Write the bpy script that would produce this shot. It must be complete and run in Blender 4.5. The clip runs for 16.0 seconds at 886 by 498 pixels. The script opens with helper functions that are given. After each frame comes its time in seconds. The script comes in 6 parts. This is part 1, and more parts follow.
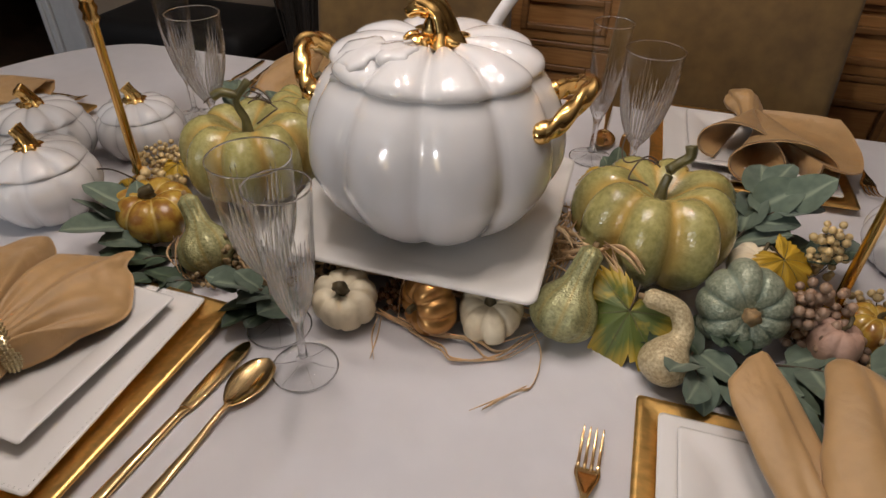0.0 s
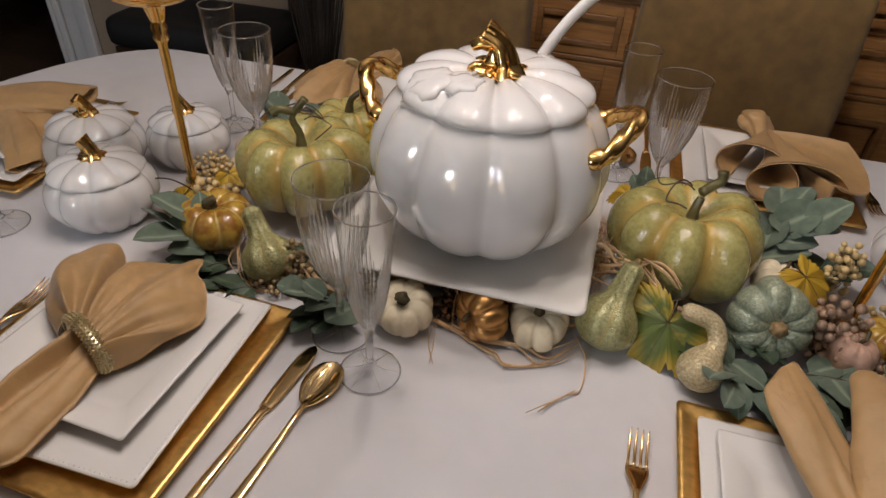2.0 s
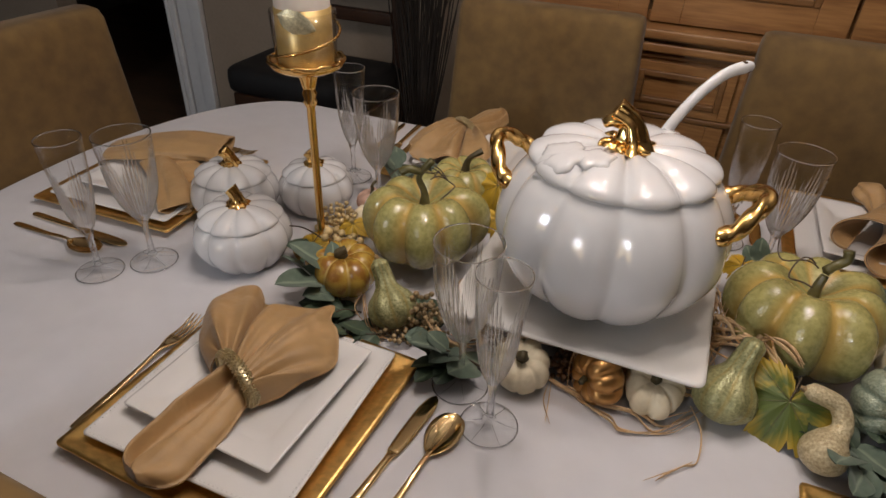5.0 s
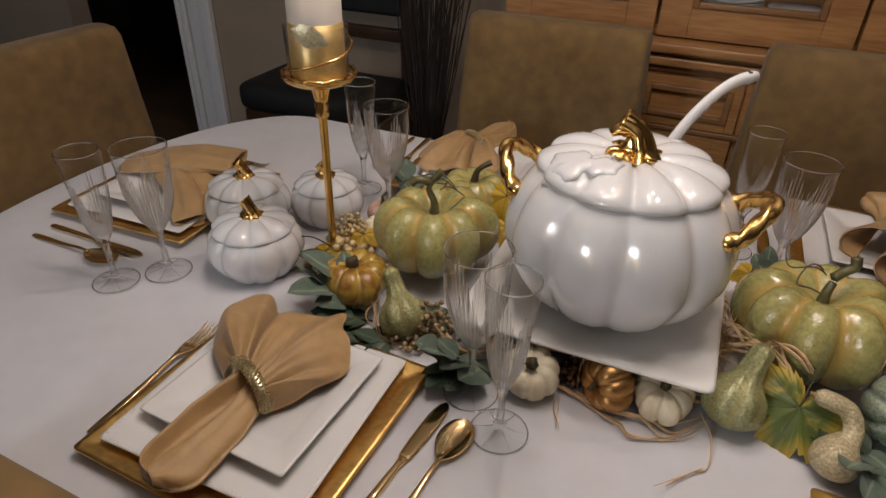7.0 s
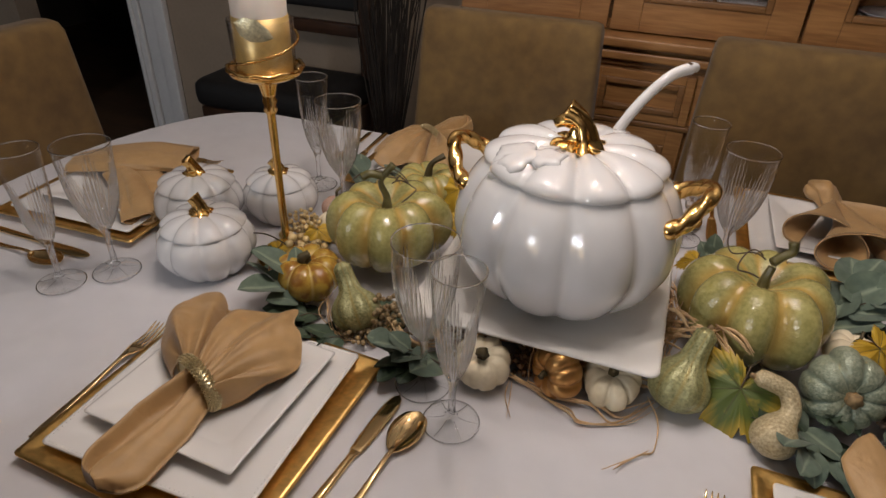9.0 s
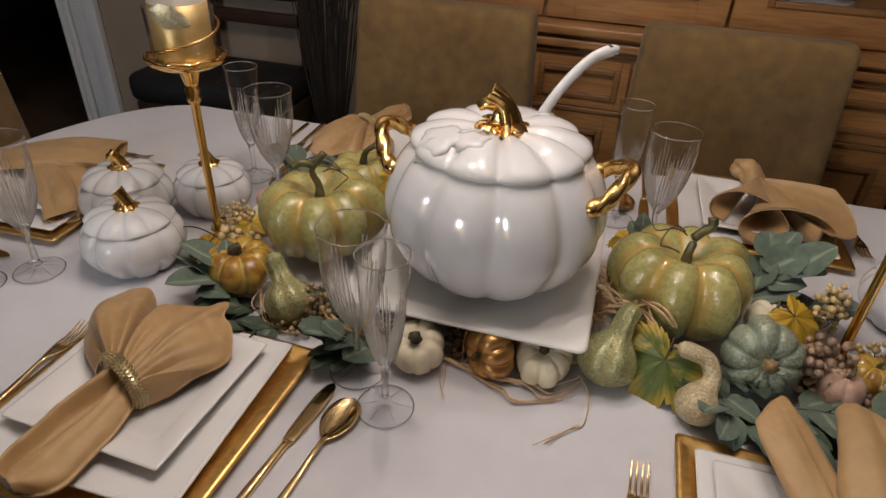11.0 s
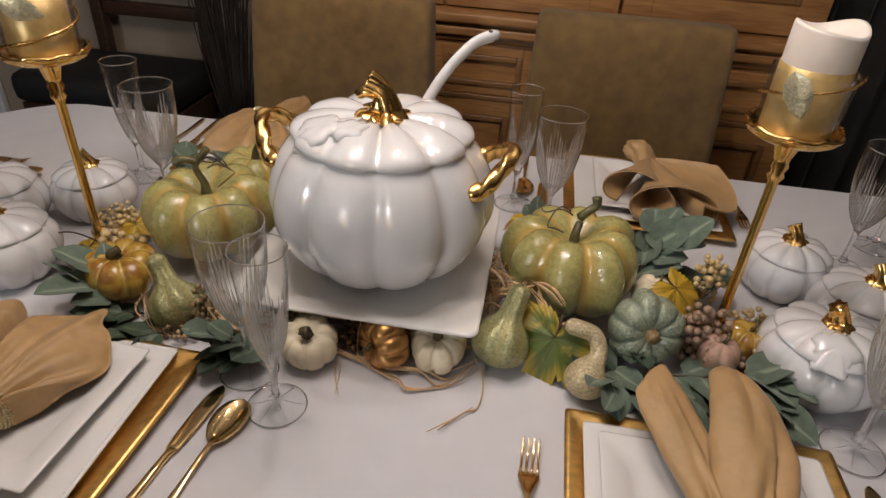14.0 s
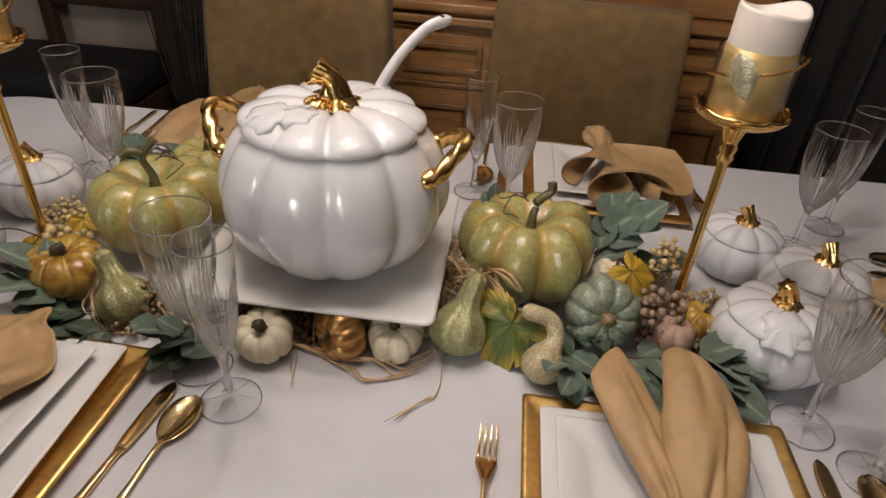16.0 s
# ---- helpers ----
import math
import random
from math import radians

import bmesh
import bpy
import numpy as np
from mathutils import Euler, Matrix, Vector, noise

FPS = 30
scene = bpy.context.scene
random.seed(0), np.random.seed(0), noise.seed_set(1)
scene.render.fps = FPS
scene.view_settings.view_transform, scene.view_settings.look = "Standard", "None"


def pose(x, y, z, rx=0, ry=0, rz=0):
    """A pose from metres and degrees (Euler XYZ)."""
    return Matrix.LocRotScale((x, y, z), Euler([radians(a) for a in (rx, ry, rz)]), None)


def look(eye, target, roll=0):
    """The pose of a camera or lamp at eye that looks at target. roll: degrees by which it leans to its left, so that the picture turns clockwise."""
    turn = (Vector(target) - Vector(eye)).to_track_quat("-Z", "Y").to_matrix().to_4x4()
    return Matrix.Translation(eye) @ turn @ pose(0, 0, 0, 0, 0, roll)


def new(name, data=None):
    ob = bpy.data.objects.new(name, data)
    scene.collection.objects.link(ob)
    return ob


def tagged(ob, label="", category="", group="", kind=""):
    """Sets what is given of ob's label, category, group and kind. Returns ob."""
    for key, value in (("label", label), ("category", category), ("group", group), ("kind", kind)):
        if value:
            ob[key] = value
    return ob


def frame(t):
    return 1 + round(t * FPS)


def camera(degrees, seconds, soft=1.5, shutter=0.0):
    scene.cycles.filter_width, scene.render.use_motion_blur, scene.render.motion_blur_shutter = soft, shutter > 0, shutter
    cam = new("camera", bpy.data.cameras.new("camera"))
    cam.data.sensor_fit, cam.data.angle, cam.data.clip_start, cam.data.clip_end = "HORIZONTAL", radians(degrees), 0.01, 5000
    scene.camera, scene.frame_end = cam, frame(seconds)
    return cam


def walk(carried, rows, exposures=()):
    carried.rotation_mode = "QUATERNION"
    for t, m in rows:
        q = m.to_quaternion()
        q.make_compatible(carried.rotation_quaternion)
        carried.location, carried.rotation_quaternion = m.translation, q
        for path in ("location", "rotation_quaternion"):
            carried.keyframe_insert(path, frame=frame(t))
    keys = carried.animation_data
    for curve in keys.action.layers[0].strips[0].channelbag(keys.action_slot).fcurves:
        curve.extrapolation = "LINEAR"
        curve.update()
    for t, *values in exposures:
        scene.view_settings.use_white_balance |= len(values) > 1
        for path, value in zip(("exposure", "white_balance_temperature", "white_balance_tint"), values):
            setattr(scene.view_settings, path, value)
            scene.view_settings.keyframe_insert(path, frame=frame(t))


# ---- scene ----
cam = camera(70.7, 16.0)
PATH = [
    (0, (0.12, 0.194, 1.285), (-0.307, 1.738, 0.087), 1.5),
    (0.5, (0.105, 0.184, 1.3), (-0.298, 1.723, 0.088), 1.4),
    (1, (0.084, 0.171, 1.31), (-0.299, 1.711, 0.093), 2.1),
    (1.5, (0.068, 0.156, 1.323), (-0.308, 1.692, 0.098), 2.5),
    (2, (0.045, 0.137, 1.334), (-0.331, 1.688, 0.129), 3.5),
    (2.5, (0.029, 0.12, 1.343), (-0.368, 1.683, 0.161), 4.0),
    (3, (0.011, 0.113, 1.359), (-0.419, 1.667, 0.175), 4.3),
    (3.5, (-0.006, 0.105, 1.367), (-0.461, 1.657, 0.191), 4.7),
    (4, (-0.014, 0.101, 1.374), (-0.517, 1.652, 0.216), 4.1),
    (4.5, (-0.019, 0.094, 1.378), (-0.578, 1.645, 0.244), 3.3),
    (5, (-0.018, 0.093, 1.377), (-0.627, 1.643, 0.268), 2.3),
    (7.5, (-0.01, 0.076, 1.374), (-0.656, 1.64, 0.308), 1.6),
    (8, (-0.004, 0.079, 1.373), (-0.629, 1.648, 0.303), 1.6),
    (8.5, (0.004, 0.081, 1.374), (-0.586, 1.659, 0.297), 1.9),
    (9, (0.013, 0.083, 1.373), (-0.54, 1.677, 0.299), 2.2),
    (11.5, (0.062, 0.089, 1.364), (-0.316, 1.722, 0.272), 3.0),
    (12, (0.073, 0.091, 1.362), (-0.257, 1.733, 0.269), 3.4),
    (12.5, (0.082, 0.094, 1.362), (-0.21, 1.742, 0.267), 3.7),
    (13, (0.092, 0.098, 1.363), (-0.161, 1.756, 0.274), 3.8),
    (13.5, (0.099, 0.1, 1.363), (-0.123, 1.763, 0.275), 3.8),
    (14, (0.108, 0.103, 1.362), (-0.1, 1.762, 0.264), 3.7),
    (14.5, (0.112, 0.105, 1.359), (-0.081, 1.76, 0.251), 3.6),
    (15, (0.117, 0.108, 1.357), (-0.064, 1.756, 0.239), 3.6),
    (15.5, (0.125, 0.11, 1.357), (-0.031, 1.759, 0.237), 3.8),
    (16, (0.129, 0.11, 1.356), (0.015, 1.765, 0.239), 4.2),
]
walk(cam, [(t, look(eye, target, roll)) for t, eye, target, roll in PATH], [(0, 0.17), (4, 0.08), (7.5, 0.03), (9, 0.05), (13, 0.17), (16, 0.24)])

# ---- world and light ----
world = bpy.data.worlds.new("room_world")
scene.world = world
world.use_nodes = True
wn = world.node_tree.nodes
sky = wn.new("ShaderNodeTexSky")
sky.sky_type = "NISHITA"
sky.sun_disc = False
sky.sun_elevation, sky.sun_rotation = radians(14), radians(200)
wn["Background"].inputs["Strength"].default_value = 0.06
world.node_tree.links.new(sky.outputs[0], wn["Background"].inputs["Color"])
scene.cycles.transparent_max_bounces = 40

TOP = 0.76          # the tablecloth's height


def point_lamp(name, at, watts, size, colour):
    data = bpy.data.lights.new(name, "POINT")
    data.energy, data.shadow_soft_size, data.color = watts, size, colour
    ob = new(name, data)
    ob.location = at
    return ob


BULBS = [(-0.11 + 0.24 * math.cos(a), 0.80 + 0.24 * math.sin(a), 1.98) for a in [radians(20 + 72 * i) for i in range(5)]]
for spot in BULBS:
    point_lamp("chandelier_bulb", spot, 6.6, 0.024, (1.0, 0.89, 0.835))
# daylight from the window behind the camera
for px in (-1.72, -1.30):
    pane_light = bpy.data.lights.new("window_daylight", "AREA")
    pane_light.shape, pane_light.size, pane_light.size_y, pane_light.energy, pane_light.color = "RECTANGLE", 0.045, 0.6, 14, (0.78, 0.87, 1.0)
    new("window_daylight", pane_light).matrix_world = look((px, -2.86, 1.98), (px + 0.6, 0.0, 1.2))

# ---- materials ----


def material(name, colour, rough=0.5, metal=0.0, **more):
    """A principled surface with grain at two scales and fine relief.
    tone: how far the colours vary; scale: grain per metre; bump: relief; second: the other colour."""
    m = bpy.data.materials.new(name)
    m.use_nodes = True
    t = m.node_tree
    n, ln = t.nodes, t.links
    b = n["Principled BSDF"]
    b.inputs["Roughness"].default_value = rough
    b.inputs["Metallic"].default_value = metal
    for key in ("Coat Weight", "Coat Roughness", "Sheen Weight", "Transmission Weight", "IOR", "Subsurface Weight", "Specular IOR Level"):
        if key in more:
            b.inputs[key].default_value = more[key]
    if "Subsurface Weight" in more:
        b.inputs["Subsurface Radius"].default_value = (0.01, 0.006, 0.004)
    co = n.new("ShaderNodeTexCoord")
    scale, tone = more.get("scale", 40), more.get("tone", 0.12)
    mp = n.new("ShaderNodeMapping")
    mp.inputs["Scale"].default_value = more.get("stretch", (1, 1, 1))
    ln.new(co.outputs["Object"], mp.inputs["Vector"])
    big = n.new("ShaderNodeTexNoise")
    big.inputs["Scale"].default_value, big.inputs["Detail"].default_value = scale / 8, 4
    fine = n.new("ShaderNodeTexNoise")
    fine.inputs["Scale"].default_value, fine.inputs["Detail"].default_value = scale, 5
    for node in (big, fine):
        ln.new(mp.outputs[0], node.inputs["Vector"])
    mix = n.new("ShaderNodeMix")
    mix.data_type = "FLOAT"
    mix.inputs[0].default_value = more.get("fine", 0.45)
    ln.new(big.outputs[0], mix.inputs[2])
    ln.new(fine.outputs[0], mix.inputs[3])
    ramp = n.new("ShaderNodeValToRGB")
    second = more.get("second", tuple(c * (1 - 2 * tone) for c in colour))
    ramp.color_ramp.elements[0].color = (*second, 1)
    ramp.color_ramp.elements[1].color = (*colour, 1)
    lo, hi = more.get("span", (0.35, 0.62))
    ramp.color_ramp.elements[0].position, ramp.color_ramp.elements[1].position = lo, hi
    ln.new(mix.outputs[0], ramp.inputs[0])
    out = ramp.outputs[0]
    if "random" in more:      # each piece a little lighter or darker
        info = n.new("ShaderNodeObjectInfo") if more.get("by", "object") == "object" else n.new("ShaderNodeNewGeometry")
        hsv = n.new("ShaderNodeHueSaturation")
        mr = n.new("ShaderNodeMapRange")
        mr.inputs[3].default_value, mr.inputs[4].default_value = 1 - more["random"], 1 + more["random"]
        ln.new(info.outputs["Random" if more.get("by", "object") == "object" else "Random Per Island"], mr.inputs[0])
        ln.new(mr.outputs[0], hsv.inputs["Value"])
        ln.new(out, hsv.inputs["Color"])
        out = hsv.outputs[0]
    ln.new(out, b.inputs["Base Color"])
    if "patch" in more:       # stains or wear of another roughness
        mr = n.new("ShaderNodeMapRange")
        mr.inputs[3].default_value, mr.inputs[4].default_value = rough * (1 - more["patch"]), rough * (1 + more["patch"])
        ln.new(fine.outputs[0], mr.inputs[0])
        ln.new(mr.outputs[0], b.inputs["Roughness"])
    if more.get("bump", 0) > 0:
        bp = n.new("ShaderNodeBump")
        bp.inputs["Strength"].default_value = more["bump"]
        bp.inputs["Distance"].default_value = more.get("depth", 0.001)
        src = fine.outputs[0]
        if more.get("cells"):
            vo = n.new("ShaderNodeTexVoronoi")
            vo.feature = "DISTANCE_TO_EDGE" if more.get("crackle") else "F1"
            vo.inputs["Scale"].default_value = more["cells"]
            ln.new(mp.outputs[0], vo.inputs["Vector"])
            src = vo.outputs["Distance"]
        if more.get("weave"):
            wv = [n.new("ShaderNodeTexWave") for _ in range(2)]
            for w, axis in zip(wv, ("X", "Y")):
                w.bands_direction = axis
                w.inputs["Scale"].default_value = more["weave"]
                ln.new(mp.outputs[0], w.inputs["Vector"])
            ad = n.new("ShaderNodeMath")
            ln.new(wv[0].outputs["Fac"], ad.inputs[0])
            ln.new(wv[1].outputs["Fac"], ad.inputs[1])
            src = ad.outputs[0]
        ln.new(src, bp.inputs["Height"])
        if "swell" in more:      # wide soft creases under the weave
            sw, b2 = n.new("ShaderNodeTexNoise"), n.new("ShaderNodeBump")
            sw.inputs["Scale"].default_value, sw.inputs["Detail"].default_value, sw.inputs["Distortion"].default_value = more["swell"][0], 2.5, 1.2
            b2.inputs["Strength"].default_value, b2.inputs["Distance"].default_value = 0.35, more["swell"][1]
            ln.new(co.outputs["Object"], sw.inputs["Vector"])
            ln.new(sw.outputs[0], b2.inputs["Height"])
            ln.new(b2.outputs[0], bp.inputs["Normal"])
        ln.new(bp.outputs[0], b.inputs["Normal"])
        if more.get("crisp"):      # the relief shows in the clear coat too
            ln.new(bp.outputs[0], b.inputs["Coat Normal"])
    return m


CLOTH = material("tablecloth_cotton", (0.575, 0.56, 0.575), 0.85, scale=24, tone=0.035, bump=0.12, weave=260, depth=0.0004, swell=(5.5, 0.012), **{"Sheen Weight": 0.1})
CERAMIC = material("white_glazed_ceramic", (0.68, 0.668, 0.665), 0.045, scale=14, tone=0.02, bump=0.006, depth=0.0015, **{"Coat Weight": 1.0, "Coat Roughness": 0.02})
PORCELAIN = material("white_porcelain", (0.72, 0.70, 0.68), 0.2, scale=15, tone=0.02, bump=0.02, depth=0.001, **{"Coat Weight": 0.3})
TRAYWHITE = material("white_stoneware", (0.72, 0.69, 0.65), 0.42, scale=30, tone=0.03, bump=0.04)
GOLD = material("polished_gold", (0.93, 0.60, 0.22), 0.14, 1.0, scale=60, tone=0.1, bump=0.08, depth=0.0006, patch=0.4)
GOLDLEAF = material("gold_leaf_rim", (0.86, 0.54, 0.18), 0.4, 1.0, scale=90, tone=0.16, bump=0.35, depth=0.0006, stretch=(1, 1.6, 1), patch=0.4)
CUTLERY = material("brushed_gold_steel", (0.84, 0.60, 0.30), 0.11, 1.0, scale=160, tone=0.08, bump=0.05, stretch=(1, 0.2, 1), depth=0.0003)
NAPKIN = material("tan_satin_cloth", (0.45, 0.275, 0.118), 0.42, scale=40, tone=0.1, bump=0.25, weave=420, depth=0.0004, swell=(24, 0.007), **{"Sheen Weight": 0.1})
BEAD = material("antique_gold_beads", (0.80, 0.68, 0.42), 0.32, 1.0, scale=90, tone=0.2, bump=0.2)


def clear_glass(name, ior, rough=0.02, tint=(0.993, 0.995, 0.995), power=3.6, edge=0.8):
    """Thin clear glass: it lets light straight through and shines by its angle."""
    m = bpy.data.materials.new(name)
    m.use_nodes = True
    t = m.node_tree
    t.nodes.remove(t.nodes["Principled BSDF"])
    tr, gl, mx, fr = (t.nodes.new(k) for k in ("ShaderNodeBsdfTransparent", "ShaderNodeBsdfGlossy", "ShaderNodeMixShader", "ShaderNodeLayerWeight"))
    tr.inputs[0].default_value = (*tint, 1)
    gl.inputs["Roughness"].default_value = rough
    pw, ml = t.nodes.new("ShaderNodeMath"), t.nodes.new("ShaderNodeMath")
    pw.operation, pw.inputs[1].default_value = "POWER", power
    ml.operation, ml.inputs[1].default_value, ml.inputs[2].default_value = "MULTIPLY_ADD", edge, ((ior - 1) / (ior + 1)) ** 2
    fr.inputs["Blend"].default_value = 0.5
    t.links.new(fr.outputs["Facing"], pw.inputs[0])
    t.links.new(pw.outputs[0], ml.inputs[0])
    t.links.new(ml.outputs[0], mx.inputs[0])
    t.links.new(tr.outputs[0], mx.inputs[1])
    t.links.new(gl.outputs[0], mx.inputs[2])
    t.links.new(mx.outputs[0], t.nodes["Material Output"].inputs[0])
    return m


CLEAR = clear_glass("thin_clear_glass", 1.28)
GREEN = material("green_crackle_glaze", (0.42, 0.375, 0.14), 0.2, scale=150, second=(0.29, 0.265, 0.09), fine=0.8, bump=0.42, cells=330, depth=0.0009, patch=0.5, crisp=True, **{"Coat Weight": 0.8, "Coat Roughness": 0.05})
AMBER = material("amber_glaze", (0.44, 0.28, 0.045), 0.26, scale=70, second=(0.27, 0.12, 0.02), span=(0.42, 0.56), fine=0.55, bump=0.35, cells=190, crackle=True, depth=0.001, crisp=True, **{"Coat Weight": 0.5, "Coat Roughness": 0.12})
GLITTER = material("pale_green_glitter", (0.42, 0.40, 0.20), 0.34, 0.25, scale=260, second=(0.20, 0.20, 0.085), fine=0.7, bump=0.6, cells=420, depth=0.001, patch=0.5)
BLUEGREEN = material("blue_green_glitter", (0.36, 0.385, 0.28), 0.33, 0.2, scale=260, second=(0.15, 0.185, 0.125), fine=0.65, bump=0.6, cells=420, depth=0.001)
CREAMGLIT = material("cream_glitter", (0.62, 0.52, 0.32), 0.42, 0.15, scale=300, second=(0.34, 0.26, 0.14), fine=0.7, bump=0.7, cells=420, depth=0.0012)
IVORY = material("ivory_pumpkin_skin", (0.74, 0.65, 0.47), 0.5, scale=70, second=(0.5, 0.41, 0.26), span=(0.25, 0.5), bump=0.25, depth=0.001)
BRONZE = material("bronze_paint", (0.60, 0.32, 0.11), 0.33, 0.85, scale=60, tone=0.15, bump=0.2)
PINKISH = material("dusty_pink_skin", (0.55, 0.34, 0.25), 0.6, scale=80, tone=0.15, bump=0.4, cells=300)
STEM = material("dark_stem", (0.10, 0.075, 0.03), 0.6, scale=80, tone=0.3, bump=0.6, depth=0.002)
GREENSTEM = material("olive_stem", (0.15, 0.13, 0.045), 0.35, scale=80, tone=0.3, bump=0.6, depth=0.002)
CORK = material("dry_stem", (0.40, 0.26, 0.12), 0.75, scale=120, tone=0.3, bump=0.7, depth=0.0015)
LEAF = material("lambs_ear_leaf", (0.125, 0.165, 0.115), 0.72, scale=60, second=(0.055, 0.085, 0.058), bump=0.25, random=0.3, by="island", **{"Sheen Weight": 0.3})
DARKLEAF = material("deep_green_leaf", (0.055, 0.085, 0.05), 0.55, scale=60, tone=0.25, bump=0.25, random=0.3, by="island")
MAPLE = material("maple_leaf_cloth", (0.42, 0.30, 0.03), 0.55, scale=50, second=(0.085, 0.115, 0.02), span=(0.52, 0.66), fine=0.6, bump=0.25)
MAPLEGOLD = material("yellow_maple_cloth", (0.50, 0.31, 0.02), 0.55, scale=26, second=(0.24, 0.17, 0.02), span=(0.3, 0.5), fine=0.3, bump=0.25)
RAFFIA = material("raffia_straw", (0.70, 0.47, 0.25), 0.65, scale=150, tone=0.2, bump=0.3, random=0.3, by="island")
BERRY = material("tan_berry", (0.34, 0.24, 0.12), 0.4, scale=200, tone=0.25, bump=0.1, random=0.35, by="island")
CREAMBERRY = material("cream_berry", (0.64, 0.47, 0.22), 0.35, scale=200, tone=0.2, random=0.3, by="island")
MAUVEBERRY = material("mauve_berry", (0.36, 0.23, 0.15), 0.38, scale=200, tone=0.25, random=0.3, by="island")
RUSTBERRY = material("rust_berry", (0.16, 0.075, 0.03), 0.4, scale=200, tone=0.3, random=0.4, by="island")
BRANCH = material("dark_branches", (0.032, 0.022, 0.015), 0.8, scale=120, tone=0.3, bump=0.3)
TWIG = material("brown_twig", (0.09, 0.06, 0.035), 0.75, scale=120, tone=0.3, bump=0.4)
SUEDE = material("brown_suede", (0.195, 0.117, 0.037), 0.9, scale=26, second=(0.10, 0.058, 0.02), span=(0.36, 0.64), fine=0.35, bump=0.15, depth=0.001, **{"Sheen Weight": 0.08})
OAK = material("honey_oak", (0.38, 0.19, 0.066), 0.38, scale=34, second=(0.215, 0.096, 0.031), stretch=(0.35, 1, 4), bump=0.1, depth=0.0006)
# the same oak with shade put into its colour, for mouldings and cabinet back
OAKSHADE = material("oak_painted_shade", (0.25, 0.12, 0.042), 0.4, scale=34, tone=0.2, stretch=(0.35, 1, 4), bump=0.1)
WALL = material("taupe_wall_paint", (0.31, 0.24, 0.175), 0.8, scale=60, tone=0.05, bump=0.15)
WHITEPAINT = material("white_trim_paint", (0.70, 0.69, 0.68), 0.45, scale=40, tone=0.04, bump=0.05)
# one dark colour for the hall wall and the west wall
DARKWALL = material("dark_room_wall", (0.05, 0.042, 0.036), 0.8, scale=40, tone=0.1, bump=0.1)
CEILING = material("ceiling_white", (0.72, 0.70, 0.66), 0.9, scale=60, tone=0.03, bump=0.2)
FLOOR = material("dark_wood_floor", (0.12, 0.07, 0.04), 0.4, scale=30, tone=0.25, stretch=(0.3, 2, 1), bump=0.1)
BLACKLEATHER = material("black_leather", (0.006, 0.005, 0.005), 0.7, scale=90, tone=0.2, bump=0.35, cells=240)
DARKWOOD = material("dark_mahogany", (0.055, 0.026, 0.014), 0.35, scale=40, tone=0.25, stretch=(0.4, 1, 3), bump=0.1)
CURTAIN = material("dark_brown_curtain", (0.013, 0.0095, 0.0075), 0.85, scale=40, tone=0.15, bump=0.2, **{"Sheen Weight": 0.2})
WAX = material("cream_wax", (0.72, 0.64, 0.57), 0.5, scale=30, tone=0.05, **{"Subsurface Weight": 0.3})
GOLDWAX = material("gold_satin_wax", (0.58, 0.40, 0.15), 0.36, 0.4, scale=120, tone=0.12, bump=0.12)
SILVERLEAF = material("champagne_glitter", (0.80, 0.74, 0.50), 0.36, 0.6, scale=260, tone=0.25, bump=0.45, cells=380)
PANE = clear_glass("cabinet_glass", 1.45)
PAPER = material("dish_stack_white", (0.55, 0.56, 0.58), 0.3, scale=30, tone=0.05)
HOLESHADE = material("hole_shade", (0.09, 0.055, 0.03), 0.9, scale=60)

# ---- mesh helpers ----


def mesh_of(name, verts, faces, mats, smooth=True, slots=None):
    me = bpy.data.meshes.new(name)
    me.from_pydata([tuple(v) for v in verts], [], faces)
    for m in (mats if isinstance(mats, (list, tuple)) else [mats]):
        me.materials.append(m)
    if slots is not None:
        me.polygons.foreach_set("material_index", slots)
    me.polygons.foreach_set("use_smooth", [smooth] * len(me.polygons))
    me.update()
    return me


def part(name, geo, mats, parent=None, label="", smooth=True, at=None, slots=None):
    """One mesh object from (verts, faces), under parent when given."""
    ob = new(name, mesh_of(name, geo[0], geo[1], mats, smooth, slots))
    ob.parent = parent
    if at is not None:
        ob.matrix_basis = at
    return tagged(ob, label) if label else ob


def thing(name, label, category, at=None, group="", kind=""):
    ob = new(name)
    ob.empty_display_size = 0.02
    if at is not None:
        ob.matrix_basis = at
    return tagged(ob, label, category, group, kind)


def grid(pts, wrap_u=False, wrap_v=False, cap=False):
    """Faces over an array of (rows, columns, 3); wrap_v closes each row, cap fills the first and last rows."""
    pts = np.asarray(pts, float)
    m, n = pts.shape[:2]
    faces = []
    for i in range(m if wrap_u else m - 1):
        a, b = i * n, ((i + 1) % m) * n
        for j in range(n if wrap_v else n - 1):
            k = (j + 1) % n
            faces.append((a + j, a + k, b + k, b + j))
    verts = pts.reshape(-1, 3)
    if cap:
        faces += [tuple(range(n))[::-1], tuple(range((m - 1) * n, m * n))]
    return verts, faces


def join(*geos):
    verts, faces, off = [], [], 0
    for v, f in geos:
        verts.append(np.asarray(v, float))
        faces += [tuple(i + off for i in q) for q in f]
        off += len(v)
    return np.concatenate(verts), faces


def moved(geo, m):
    v = np.asarray(geo[0], float)
    a = np.array(m)
    return v @ a[:3, :3].T + a[:3, 3], geo[1]


